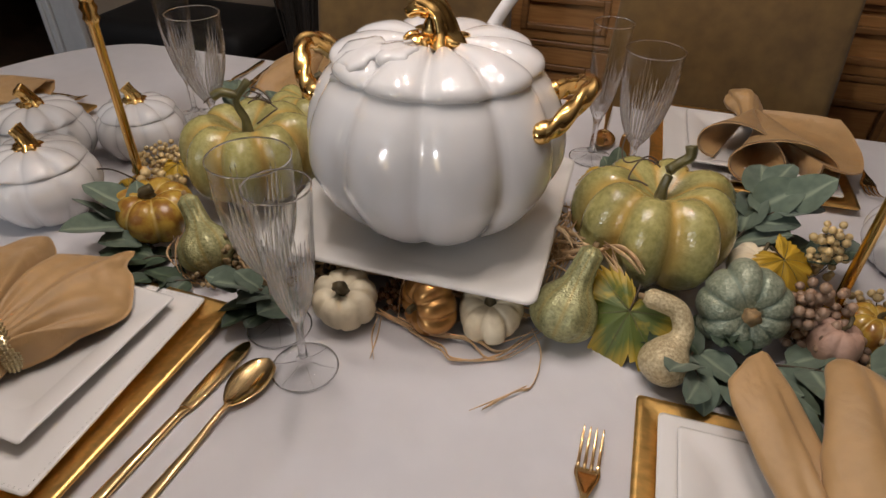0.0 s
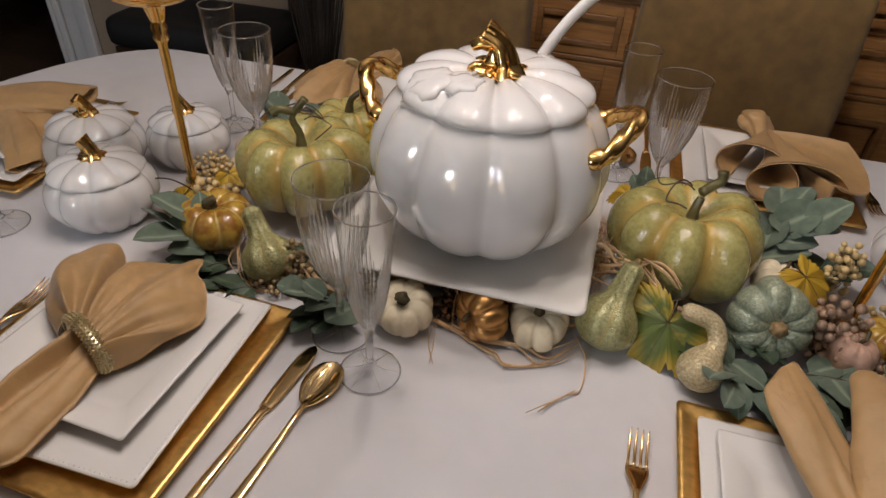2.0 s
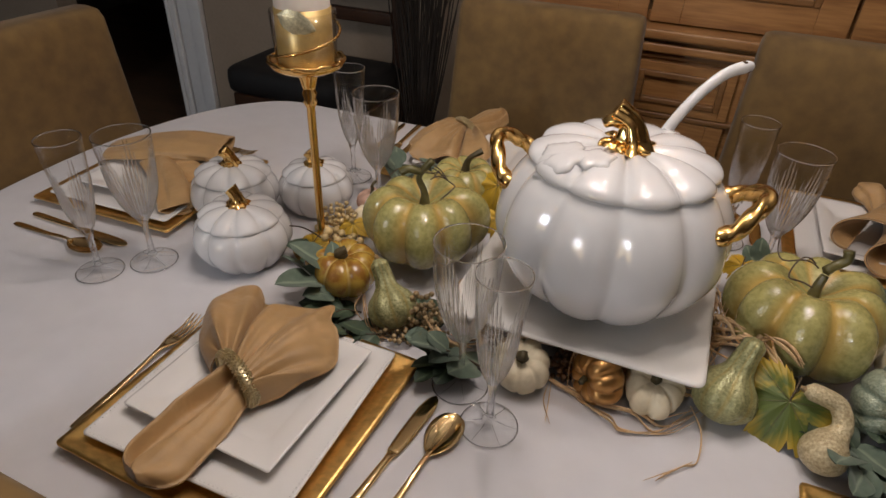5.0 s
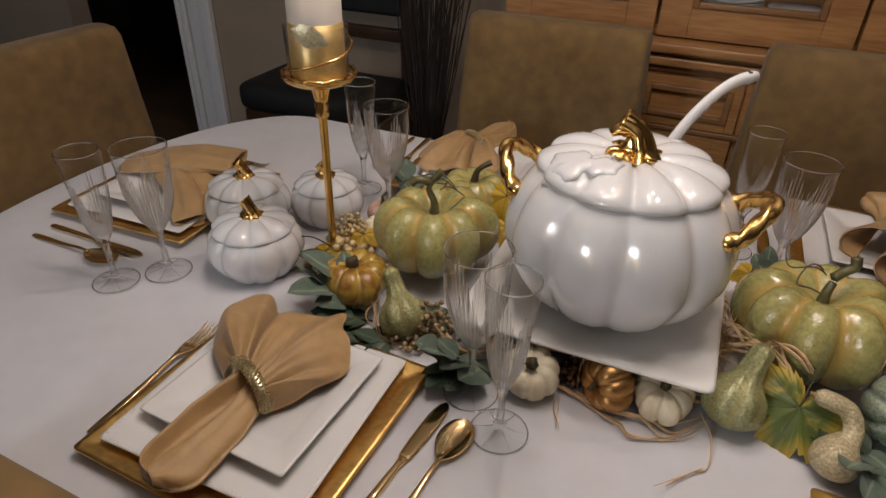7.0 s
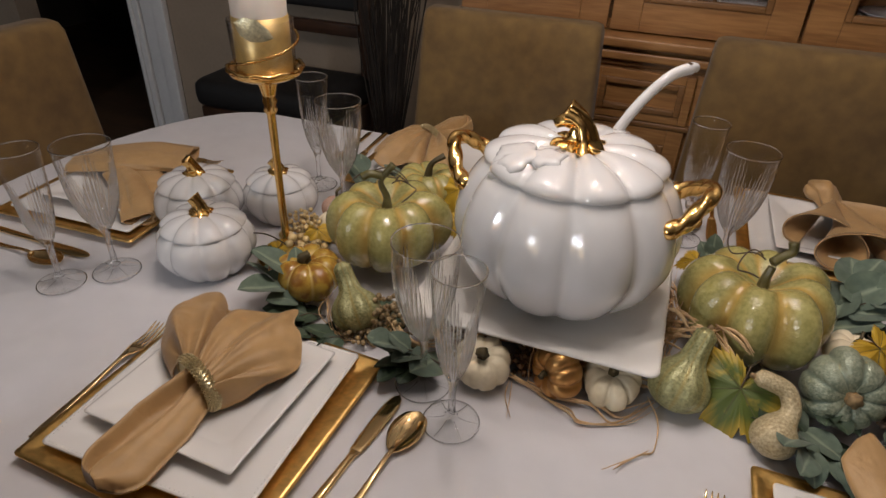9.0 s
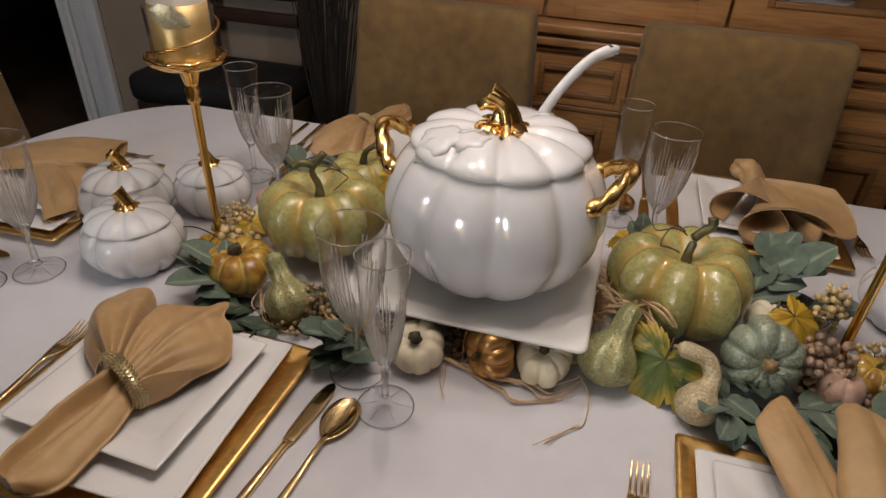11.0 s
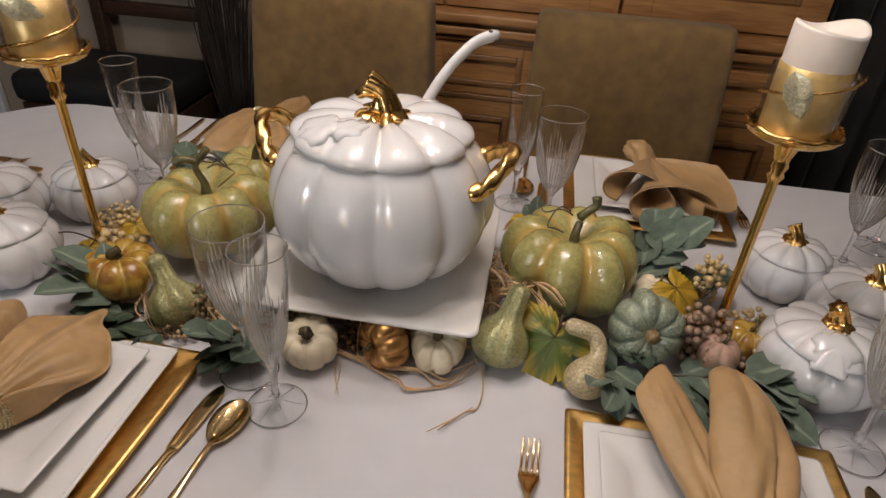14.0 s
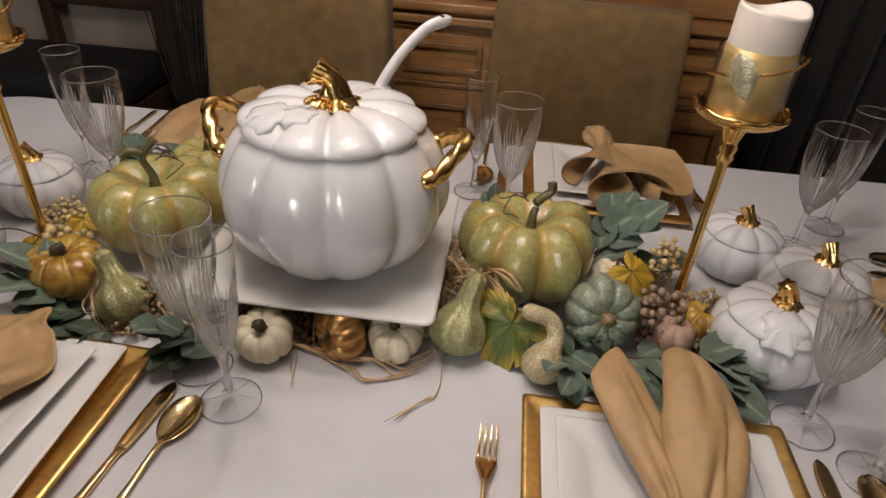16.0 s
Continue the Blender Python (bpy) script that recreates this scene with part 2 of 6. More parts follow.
def smooth_line(points, count):
    """Points along a Catmull-Rom curve through the given ones."""
    p = np.asarray(points, float)
    p = np.vstack([2 * p[0] - p[1], p, 2 * p[-1] - p[-2]])
    out = []
    for s in np.linspace(0, len(p) - 3 - 1e-6, count):
        i = int(s)
        t = s - i
        a, b, c, d = p[i:i + 4]
        out.append(0.5 * (2 * b + (c - a) * t + (2 * a - 5 * b + 4 * c - d) * t * t + (3 * b - a - 3 * c + d) * t ** 3))
    return np.array(out)


def frames_along(line):
    """Side and normal vectors carried along a line."""
    tan = np.gradient(line, axis=0)
    tan /= np.linalg.norm(tan, axis=1)[:, None] + 1e-12
    ref = np.array([0, 0, 1.0]) if abs(tan[0][2]) < 0.9 else np.array([1.0, 0, 0])
    side = []
    for t in tan:
        ref = ref - t * (ref @ t)
        ref /= np.linalg.norm(ref)
        side.append(ref.copy())
    side = np.array(side)
    return tan, side, np.cross(tan, side)


def tube(points, radius, count=16, around=10, ribs=0, rib=0.0, twist=0.0, squash=1.0, cap=True):
    """A tube through points; radius a number or a list; ribs run along it and may twist."""
    line = smooth_line(points, count)
    _, s, u = frames_along(line)
    r = np.interp(np.linspace(0, 1, count), np.linspace(0, 1, len(np.atleast_1d(radius))), np.atleast_1d(radius))
    th = np.arange(around) / around * 2 * np.pi
    rows = []
    for i in range(count):
        k = r[i] * (1 + rib * np.cos(ribs * th + twist * i / count))
        rows.append(line[i] + np.outer(k * np.cos(th), s[i]) + squash * np.outer(k * np.sin(th), u[i]))
    return grid(rows, wrap_v=True, cap=cap)


def lathe(profile, around=48, shape=None, cap=False):
    """A turned body from (radius, height) pairs; shape(theta, i, r, z) may change radius and height."""
    th = np.arange(around) / around * 2 * np.pi
    rows = []
    for i, (r, z) in enumerate(profile):
        rr, zz = np.full(around, r, float), np.full(around, z, float)
        if shape:
            rr, zz = shape(th, i, rr, zz)
        rows.append(np.stack([rr * np.cos(th), rr * np.sin(th), zz], 1))
    return grid(rows, wrap_v=True, cap=cap)


def box(x0, x1, y0, y1, z0, z1, bevel=0.0):
    bm = bmesh.new()
    bmesh.ops.create_cube(bm, size=1, matrix=Matrix.LocRotScale(((x0 + x1) / 2, (y0 + y1) / 2, (z0 + z1) / 2), None, (x1 - x0, y1 - y0, z1 - z0)))
    if bevel:
        bmesh.ops.bevel(bm, geom=bm.edges[:], offset=bevel, segments=3, profile=0.6, affect="EDGES")
    v = [tuple(p.co) for p in bm.verts]
    f = [tuple(p.index for p in q.verts) for q in bm.faces]
    bm.free()
    return v, f


def ball(r, at, squash=1.0, rings=5, around=8):
    rows = [[(r * math.sin(a) * math.cos(b), r * math.sin(a) * math.sin(b), r * squash * math.cos(a)) for b in np.arange(around) / around * 2 * np.pi]
            for a in np.linspace(0.25, np.pi - 0.25, rings)]
    v, f = grid(rows, wrap_v=True, cap=True)
    f = [q[::-1] for q in f]
    return v + np.array(at), f


def square_ring(half, z, corner, n=6):
    """The outline of a rounded square."""
    out = []
    for cx, cy, a0 in ((1, 1, 0), (-1, 1, 90), (-1, -1, 180), (1, -1, 270)):
        for a in np.linspace(a0, a0 + 90, n):
            out.append((cx * (half - corner) + corner * math.cos(radians(a)), cy * (half - corner) + corner * math.sin(radians(a)), z))
    return out


def square_plate(rings):
    """A square plate from (half side, height, corner) outlines, underside first."""
    return grid([square_ring(*r) for r in rings], wrap_v=True, cap=True)


# ---- room ----


def slab(name, label, geo, mat, category="wall"):
    return tagged(part(name, geo, mat, smooth=False), label, category, kind="structure")


slab("floor", "dark brown wooden floor of the dining room", box(-5, 4, -3, 4.6, -0.06, 0), FLOOR, "floor")
slab("ceiling", "plain white dining room ceiling", box(-5, 4, -3, 4.6, 2.55, 2.62), CEILING, "ceiling")
slab("wall_north", "taupe painted wall behind the oak hutch", join(box(-2.22, 4, 2.5, 2.62, 0, 2.55), box(-5, -3.2, 2.5, 2.62, 0, 2.55), box(-3.2, -2.22, 2.5, 2.62, 2.1, 2.55)), WALL)
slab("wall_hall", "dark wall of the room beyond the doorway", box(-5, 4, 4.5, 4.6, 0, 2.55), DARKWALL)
slab("wall_west", "dark wall at the end of the room", box(-5, -4.9, -3, 4.5, 0, 2.55), DARKWALL)
slab("wall_east", "taupe painted side wall of the room", box(3.9, 4, -3, 4.5, 0, 2.55), WALL)
slab("wall_south", "taupe wall with a window behind the table", join(box(-5, -2.1, -3, -2.9, 0, 2.55), box(-0.5, 4, -3, -2.9, 0, 2.55), box(-2.1, -0.5, -3, -2.9, 0, 1.05), box(-2.1, -0.5, -3, -2.9, 2.4, 2.55)), WALL)
casing = tagged(new("door_trim"), "white painted fluted door casing beside the doorway", "door casing", kind="structure")
for a, b, d in ((-2.40, -2.37, 0.03), (-2.365, -2.29, 0.02), (-2.285, -2.22, 0.035)):
    part("casing_board", box(a, b, 2.5 - d, 2.5, 0, 2.16, 0.006), WHITEPAINT, casing)
part("jamb", box(-2.42, -2.40, 2.46, 2.62, 0, 2.14, 0.004), WHITEPAINT, casing)
slab("baseboard", "white painted baseboard along the wall", box(-2.21, 3.9, 2.484, 2.498, 0, 0.12, 0.004), WHITEPAINT, "baseboard")


def curtain(x0, x1, y, name, label):
    xs = np.linspace(x0, x1, 90)
    rows = [[(x, y + 0.035 * math.sin(x * 55) + 0.012 * math.sin(x * 131 + z), z) for x in xs] for z in np.linspace(0.02, 2.3, 12)]
    back = [[(p[0], p[1] + 0.012, p[2]) for p in r] for r in rows]
    ob = part(name, join(grid(rows), grid(back)), CURTAIN)
    tagged(ob, label, "curtain")


curtain(1.02, 2.3, 2.36, "curtain", "dark brown curtain hanging in folds beside the hutch")

# ---- oak hutch ----
hutch = thing("china_hutch", "honey oak china hutch with panelled doors and glass", "hutch", pose(0, 2.05, 0))
HX0, HX1 = -0.66, 0.92
part("base_body", box(HX0, HX1, 0.02, 0.44, 0.06, 0.84, 0.004), OAK, hutch)
part("plinth", box(HX0 - 0.01, HX1 + 0.01, 0.0, 0.44, 0.0, 0.08, 0.008), OAKSHADE, hutch)
for i, (z0, z1, d, m) in enumerate(((0.842, 0.862, 0.012, OAKSHADE), (0.862, 0.888, 0.03, OAK), (0.888, 0.902, 0.018, OAKSHADE), (0.902, 0.93, 0.045, OAK))):
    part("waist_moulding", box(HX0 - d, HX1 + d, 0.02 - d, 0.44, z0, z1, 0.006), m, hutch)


def panel_front(name, x0, x1, z0, z1, frame_w, parent, y=0.0, glass=False, mat=OAK, flat=False):
    """A framed front: stiles, rails, a bevelled step and a panel or a pane."""
    door = part(name, join(box(x0, x0 + frame_w, y, y + 0.022, z0, z1, 0.003), box(x1 - frame_w, x1, y, y + 0.022, z0, z1, 0.003),
                           box(x0 + frame_w, x1 - frame_w, y, y + 0.022, z0, z0 + frame_w, 0.003), box(x0 + frame_w, x1 - frame_w, y, y + 0.022, z1 - frame_w, z1, 0.003)), mat, parent, smooth=False)
    a, b, c, d = x0 + frame_w, x1 - frame_w, z0 + frame_w, z1 - frame_w
    s = min(0.018, (d - c) * 0.2)
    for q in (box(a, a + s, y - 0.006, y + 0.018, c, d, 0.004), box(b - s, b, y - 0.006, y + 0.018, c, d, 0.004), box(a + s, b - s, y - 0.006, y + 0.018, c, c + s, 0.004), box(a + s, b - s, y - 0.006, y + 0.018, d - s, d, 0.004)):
        part("bead_moulding", q, OAKSHADE, door)
    if glass:
        pane = part("pane", box(a + s, b - s, y + 0.012, y + 0.016, c + s, d - s), PANE, door, smooth=False)
        pane.visible_shadow = False
    elif flat:
        part("inset_panel", box(a + s, b - s, y + 0.012, y + 0.02, c + s, d - s), mat, door, smooth=False)
    else:
        part("raised_panel", box(a + s + 0.006, b - s - 0.006, y + 0.006, y + 0.02, c + s + 0.006, d - s - 0.006, 0.005), mat, door)
    return door


for x0, x1 in ((-0.64, -0.22), (-0.2, 0.10), (0.12, 0.44), (0.46, 0.9)):
    panel_front("drawer_front", x0, x1, 0.685, 0.835, 0.026, hutch, -0.004, flat=True)
    panel_front("door", x0, x1, 0.1, 0.665, 0.05, hutch, -0.004)
part("lower_moulding", box(HX0 - 0.006, HX1 + 0.006, -0.008, 0.02, 0.667, 0.683, 0.004), OAKSHADE, hutch)
part("upper_back", box(HX0, HX1, 0.42, 0.44, 0.93, 2.1), OAKSHADE, hutch, smooth=False)
for x0, x1 in ((HX0, HX0 + 0.025), (HX1 - 0.025, HX1)):
    part("upper_side", box(x0, x1, 0.08, 0.42, 0.93, 2.1), OAK, hutch, smooth=False)
part("upper_floor", box(HX0 + 0.025, HX1 - 0.025, 0.08, 0.42, 0.932, 0.96), OAK, hutch, smooth=False)
part("shelf", box(HX0 + 0.025, HX1 - 0.025, 0.12, 0.42, 1.36, 1.38), OAK, hutch, smooth=False)
part("cornice", box(HX0 - 0.06, HX1 + 0.06, 0.0, 0.44, 2.1, 2.18, 0.02), OAK, hutch)
for x0, x1 in ((-0.655, -0.19), (-0.18, 0.335), (0.345, 0.915)):
    panel_front("glass_door", x0, x1, 0.935, 2.09, 0.085, hutch, 0.05, glass=True)


def dish_stack(x, y, z, n, r):
    st = thing("plate_stack", "stack of pale dishes behind the cabinet glass", "plates", pose(x, y, z))
    for i in range(n):
        part("plate", moved(lathe([(0.001, 0), (r * 0.6, 0), (r, 0.014), (r, 0.017), (r * 0.6, 0.005), (0.001, 0.004)], 28), pose(0, 0, 0.009 * i)), PAPER, st)


for x, n, r in ((0.0, 7, 0.1), (0.2, 5, 0.09), (-0.42, 6, 0.1), (0.6, 6, 0.1)):
    dish_stack(x, 2.05 + 0.26, 0.96, n, r)

# ---- chairs ----


def dining_chair(at, label):
    """A fully upholstered chair; its front faces +y, the origin on the floor under the back."""
    c = thing("dining_chair", label, "chair", at, group="chairs round the table")
    rows = []
    for z in (0.38, 0.42, 0.6, 0.8, 0.97, 1.005, 1.022, 1.028):
        k = (z - 0.38) / 0.65
        half = 0.262 - 0.03 * k - (0.003 if z > 1.01 else 0) - (0.007 if z > 1.025 else 0)
        y0, y1 = -0.05 - 0.05 * k, 0.045 - 0.05 * k
        if z > 1.01:
            y0, y1 = y0 + 0.008, y1 - 0.008
        if z > 1.025:
            y0, y1 = y0 + 0.014, y1 - 0.014
        ring = []
        for cx, cy, a0 in ((half, y1, 0), (-half, y1, 90), (-half, y0, 180), (half, y0, 270)):
            for a in np.linspace(a0, a0 + 90, 4):
                rr = 0.022
                ring.append((cx - math.copysign(rr, cx) + rr * math.cos(radians(a)), cy - (rr if cy == y1 else -rr) + rr * math.sin(radians(a)), z))
        rows.append(ring)
    part("backrest", grid(rows, wrap_v=True, cap=True), SUEDE, c)
    part("seat", box(-0.25, 0.25, 0.045, 0.5, 0.36, 0.49, 0.03), SUEDE, c)
    part("seat_rail", box(-0.235, 0.235, -0.04, 0.485, 0.32, 0.38, 0.01), DARKWOOD, c)
    for x in (-0.21, 0.21):
        for y in (-0.02, 0.45):
            part("leg", moved(lathe([(0.016, 0), (0.018, 0.01), (0.024, 0.32)], 10, cap=True), pose(x, y, 0)), DARKWOOD, c)
    return c


CHAIR = "brown suede dining chair with padded back"
dining_chair(pose(-0.388, 1.66, 0, 0, 0, 180), CHAIR + " pushed to the table")
dining_chair(pose(0.338, 1.66, 0, 0, 0, 180), CHAIR + " before the oak hutch")
dining_chair(pose(-1.268, 0.925, 0, 0, 0, -90), CHAIR + " at the table's end")
dining_chair(pose(-0.47, 0.236, 0, 0, 0, -2), CHAIR + " on the near side")

# ---- dark chair, branches ----
bench = thing("side_chair", "dark wooden side chair with a black leather cushion", "chair", pose(-1.5, 2.1, 0))
part("seat_cushion", box(-0.27, 0.36, -0.05, 0.34, 0.46, 0.575, 0.05), BLACKLEATHER, bench)
part("seat_frame", box(-0.25, 0.35, -0.03, 0.34, 0.36, 0.46, 0.008), DARKWOOD, bench)
for x in (-0.24, 0.34):
    part("front_leg", box(x - 0.022, x + 0.022, -0.03, 0.015, 0, 0.36, 0.005), DARKWOOD, bench)
for x in (-0.1, 0.34):
    part("back_post", box(x - 0.024, x + 0.024, 0.30, 0.345, 0, 1.3, 0.006), DARKWOOD, bench)
part("back_pad", box(-0.07, 0.31, 0.305, 0.34, 0.82, 1.28, 0.02), BLACKLEATHER, bench)
part("back_rail", box(-0.07, 0.31, 0.305, 0.34, 0.72, 0.77, 0.006), DARKWOOD, bench)

vase = thing("branch_vase", "tall dark vase holding a sheaf of dry brown branches", "vase", pose(-0.98, 2.22, 0))
part("vase_body", lathe([(0.001, 0), (0.09, 0), (0.11, 0.12), (0.085, 0.26), (0.06, 0.33), (0.07, 0.36), (0.062, 0.36), (0.05, 0.33), (0.001, 0.31)], 24), DARKWOOD, vase)
rnd = random.Random(4)
tw = []
for i in range(90):
    a, l = rnd.uniform(0, 6.28), rnd.uniform(0.04, 0.21)
    dx, dy = l * math.cos(a), 0.45 * l * math.sin(a)
    tw.append(tube([(dx * 0.2, dy * 0.2, 0.32), (dx * 0.5 + rnd.gauss(0, 0.01), dy * 0.5, 0.75), (dx + rnd.gauss(0, 0.02), dy, rnd.uniform(1.05, 1.35))], [0.004, 0.0025, 0.001], 8, 4))
tagged(part("branch_sheaf", join(*tw), BRANCH, vase), kind="stuff")

# ---- chandelier over the table ----
chand = thing("chandelier", "brass chandelier with five bare bulbs over the table", "chandelier", pose(-0.11, 0.80, 2.1))
part("ceiling_rod", tube([(0, 0, 0), (0, 0, 0.45)], 0.008, 4, 8), GOLD, chand)
part("hub", lathe([(0.001, -0.06), (0.03, -0.03), (0.035, 0.0), (0.02, 0.05), (0.001, 0.06)], 16), GOLD, chand)
for bx, by, bz in BULBS:
    dx, dy = bx + 0.11, by - 0.80
    part("arm", tube([(0, 0, 0), (dx * 0.5, dy * 0.5, -0.02), (dx * 0.95, dy * 0.95, 0.0), (dx, dy, -0.03)], 0.006, 12, 6), GOLD, chand)
    part("socket", moved(lathe([(0.001, 0.05), (0.016, 0.045), (0.018, 0.0)], 12), pose(dx, dy, -0.075)), GOLD, chand)

# ---- the table ----
table = thing("dining_table", "long dining table with dark pedestal legs under white cloth", "table", pose(0, 0, 0))
TX0, TX1, TY0, TY1 = -1.235, 1.55, 0.315, 1.452


def table_outline(grow, z, n=24):
    """A long rectangle with broadly rounded ends."""
    out = []
    rx, ry = 0.27 + grow, 0.55 + grow
    for cx, cy, a0 in ((TX1 + grow, TY1 + grow, 0), (TX0 - grow, TY1 + grow, 90), (TX0 - grow, TY0 - grow, 180), (TX1 + grow, TY0 - grow, 270)):
        ox, oy = cx - math.copysign(rx, cx), cy - (ry if cy > 0.8 else -ry)
        for a in np.linspace(a0, a0 + 90, n):
            c, s = math.cos(radians(a)), math.sin(radians(a))
            out.append((ox + rx * math.copysign(abs(c), c), oy + ry * math.copysign(abs(s), s), z))
    return out


part("tabletop", grid([table_outline(-0.02, 0.725), table_outline(-0.012, 0.727), table_outline(-0.012, 0.753), table_outline(-0.02, 0.755)], wrap_v=True, cap=True), DARKWOOD, table)
for x in (-0.8, 1.1):
    for y in (0.6, 1.17):
        part("leg", moved(lathe([(0.03, 0), (0.035, 0.03), (0.028, 0.1), (0.045, 0.5), (0.05, 0.725)], 16, cap=True), pose(x, y, 0)), DARKWOOD, table)

out = np.array(table_outline(-0.004, 0.0, 40))
along = np.arange(len(out))
rim = np.array([[p[0], p[1], TOP - 0.0005] for p in out])
mid = np.array([0.15, 0.88, 0])
rows = [rim]
for g, z in ((0.004, -0.004), (0.007, -0.012), (0.01, -0.05), (0.014, -0.14), (0.02, -0.26)):
    o = np.array(table_outline(g, TOP + z, 40))
    wave = np.sin(along * 0.85) + 0.6 * np.sin(along * 0.33 + 1)
    d = o - mid
    d[:, 2] = 0
    d /= np.linalg.norm(d, axis=1)[:, None]
    rows.append(o + d * (wave * 0.05 * max(0.0, -z - 0.012))[:, None])
skirt = grid(rows, wrap_v=True)


def cloth_height(x, y):
    """Low, wide creases and swells in the ironed cloth."""
    return 0.0016 * noise.noise((x * 3.2, y * 9.0, 0.3)) + 0.0012 * noise.noise((x * 9, y * 3, 2.1)) - 0.0006


# the top: rings from the rim inwards
rings = [rim]
ctr = np.array([0.15, 0.885, TOP])
for k in (0.97, 0.93, 0.88, 0.82, 0.76, 0.7, 0.63, 0.56, 0.49, 0.42, 0.35, 0.28, 0.2, 0.12, 0.05):
    r = ctr + (rim - ctr) * k
    r[:, 2] = [TOP + cloth_height(p[0], p[1]) for p in r]
    rings.append(r)
top = grid(rings, wrap_v=True)
top[1].append(tuple(range((len(rings) - 1) * len(rim), len(rings) * len(rim))))
cloth = part("tablecloth", join(skirt, (top[0], [q[::-1] for q in top[1]])), CLOTH)
tagged(cloth, "white cotton tablecloth with faint creases over the table", "tablecloth")

# ---- tableware makers ----


def rib_attribute(ob, values):
    at = ob.data.attributes.new("rib", "FLOAT", "POINT")
    at.data.foreach_set("value", np.asarray(values, np.float32))


def pumpkin_geo(R, H, lobes, depth, dimple=0.25, seg=9, rings=26, sharp=2.0, seed=0):
    """A ribbed pumpkin standing on z = 0; also gives how near each vertex is to a groove."""
    n = lobes * seg
    th = np.arange(n) / n * 2 * np.pi
    rnd = np.random.RandomState(seed)
    lobe = np.floor(th / (2 * np.pi) * lobes).astype(int)
    size = 1 + 0.05 * rnd.randn(lobes)[lobe] * np.abs(np.sin(lobes * th / 2))
    g = (1 - np.abs(np.sin(lobes * th / 2))) ** sharp
    rows, rib = [], []
    for ph in np.linspace(0.03, np.pi - 0.03, rings):
        s, c = math.sin(ph), math.cos(ph)
        r = R * s ** 0.82
        f = (1 - depth * g * (0.35 + 0.65 * s)) * size
        z = H / 2 * (1 + math.copysign(abs(c) ** 0.9, c))
        top = math.exp(-(r / (0.42 * R)) ** 2)
        z = z - (dimple * H * top if c > 0 else -0.10 * H * top) - (0.10 * H * g * max(c, 0) * s)
        rows.append(np.stack([r * f * np.cos(th), r * f * np.sin(th), z], 1))
        rib.append(g)
    v, fc = grid(rows[::-1], wrap_v=True, cap=True)
    return (v, fc), np.concatenate(rib[::-1])


def pumpkin(name, label, at, R, H, lobes, depth, mat, stem, stem_mat, dimple=0.25, sharp=2.0, seed=0, ribs=5):
    """stem: (points, radii) above the top's dimple."""
    p = thing(name, label, "pumpkin", at)
    geo, rib = pumpkin_geo(R, H, lobes, depth, dimple, sharp=sharp, seed=seed)
    rib_attribute(part("body", geo, mat, p), rib)
    part("stem", tube(stem[0], stem[1], 18, 15, ribs, 0.14, 1.5), stem_mat, p)
    return p


def with_ribs(m, colour, lo=0.35, hi=0.95):
    """Paints the grooves of a pumpkin in another colour."""
    t = m.node_tree
    b = t.nodes["Principled BSDF"]
    src = b.inputs["Base Color"].links[0].from_socket
    at, mr, mx = t.nodes.new("ShaderNodeAttribute"), t.nodes.new("ShaderNodeMapRange"), t.nodes.new("ShaderNodeMix")
    at.attribute_name = "rib"
    mr.inputs[1].default_value, mr.inputs[2].default_value, mr.inputs[4].default_value = lo, hi, 0.85
    mx.data_type = "RGBA"
    mx.inputs[7].default_value = (*colour, 1)
    t.links.new(at.outputs["Fac"], mr.inputs[0])
    t.links.new(mr.outputs[0], mx.inputs[0])
    t.links.new(src, mx.inputs[6])
    t.links.new(mx.outputs[2], b.inputs["Base Color"])


with_ribs(GREEN, (0.50, 0.32, 0.08), 0.25, 0.9)
with_ribs(AMBER, (0.55, 0.40, 0.12), 0.6, 0.95)
with_ribs(GLITTER, (0.36, 0.27, 0.08))
with_ribs(BLUEGREEN, (0.16, 0.20, 0.15))
with_ribs(LEAF, (0.24, 0.29, 0.20), 0.72, 1.0)
with_ribs(DARKLEAF, (0.11, 0.15, 0.085), 0.72, 1.0)
with_ribs(MAPLE, (0.50, 0.32, 0.03), 0.55, 1.0)


AROUND = 72
WINE_OUT = [(0.0052, 0.072), (0.0085, 0.082), (0.016, 0.094), (0.0245, 0.112), (0.0315, 0.134), (0.0365, 0.158), (0.0395, 0.182), (0.041, 0.206), (0.0418, 0.227)]
FLUTE_OUT = [(0.0055, 0.066), (0.009, 0.078), (0.0145, 0.094), (0.0195, 0.115), (0.0235, 0.14), (0.0262, 0.165), (0.0285, 0.19), (0.0302, 0.212), (0.0314, 0.233)]


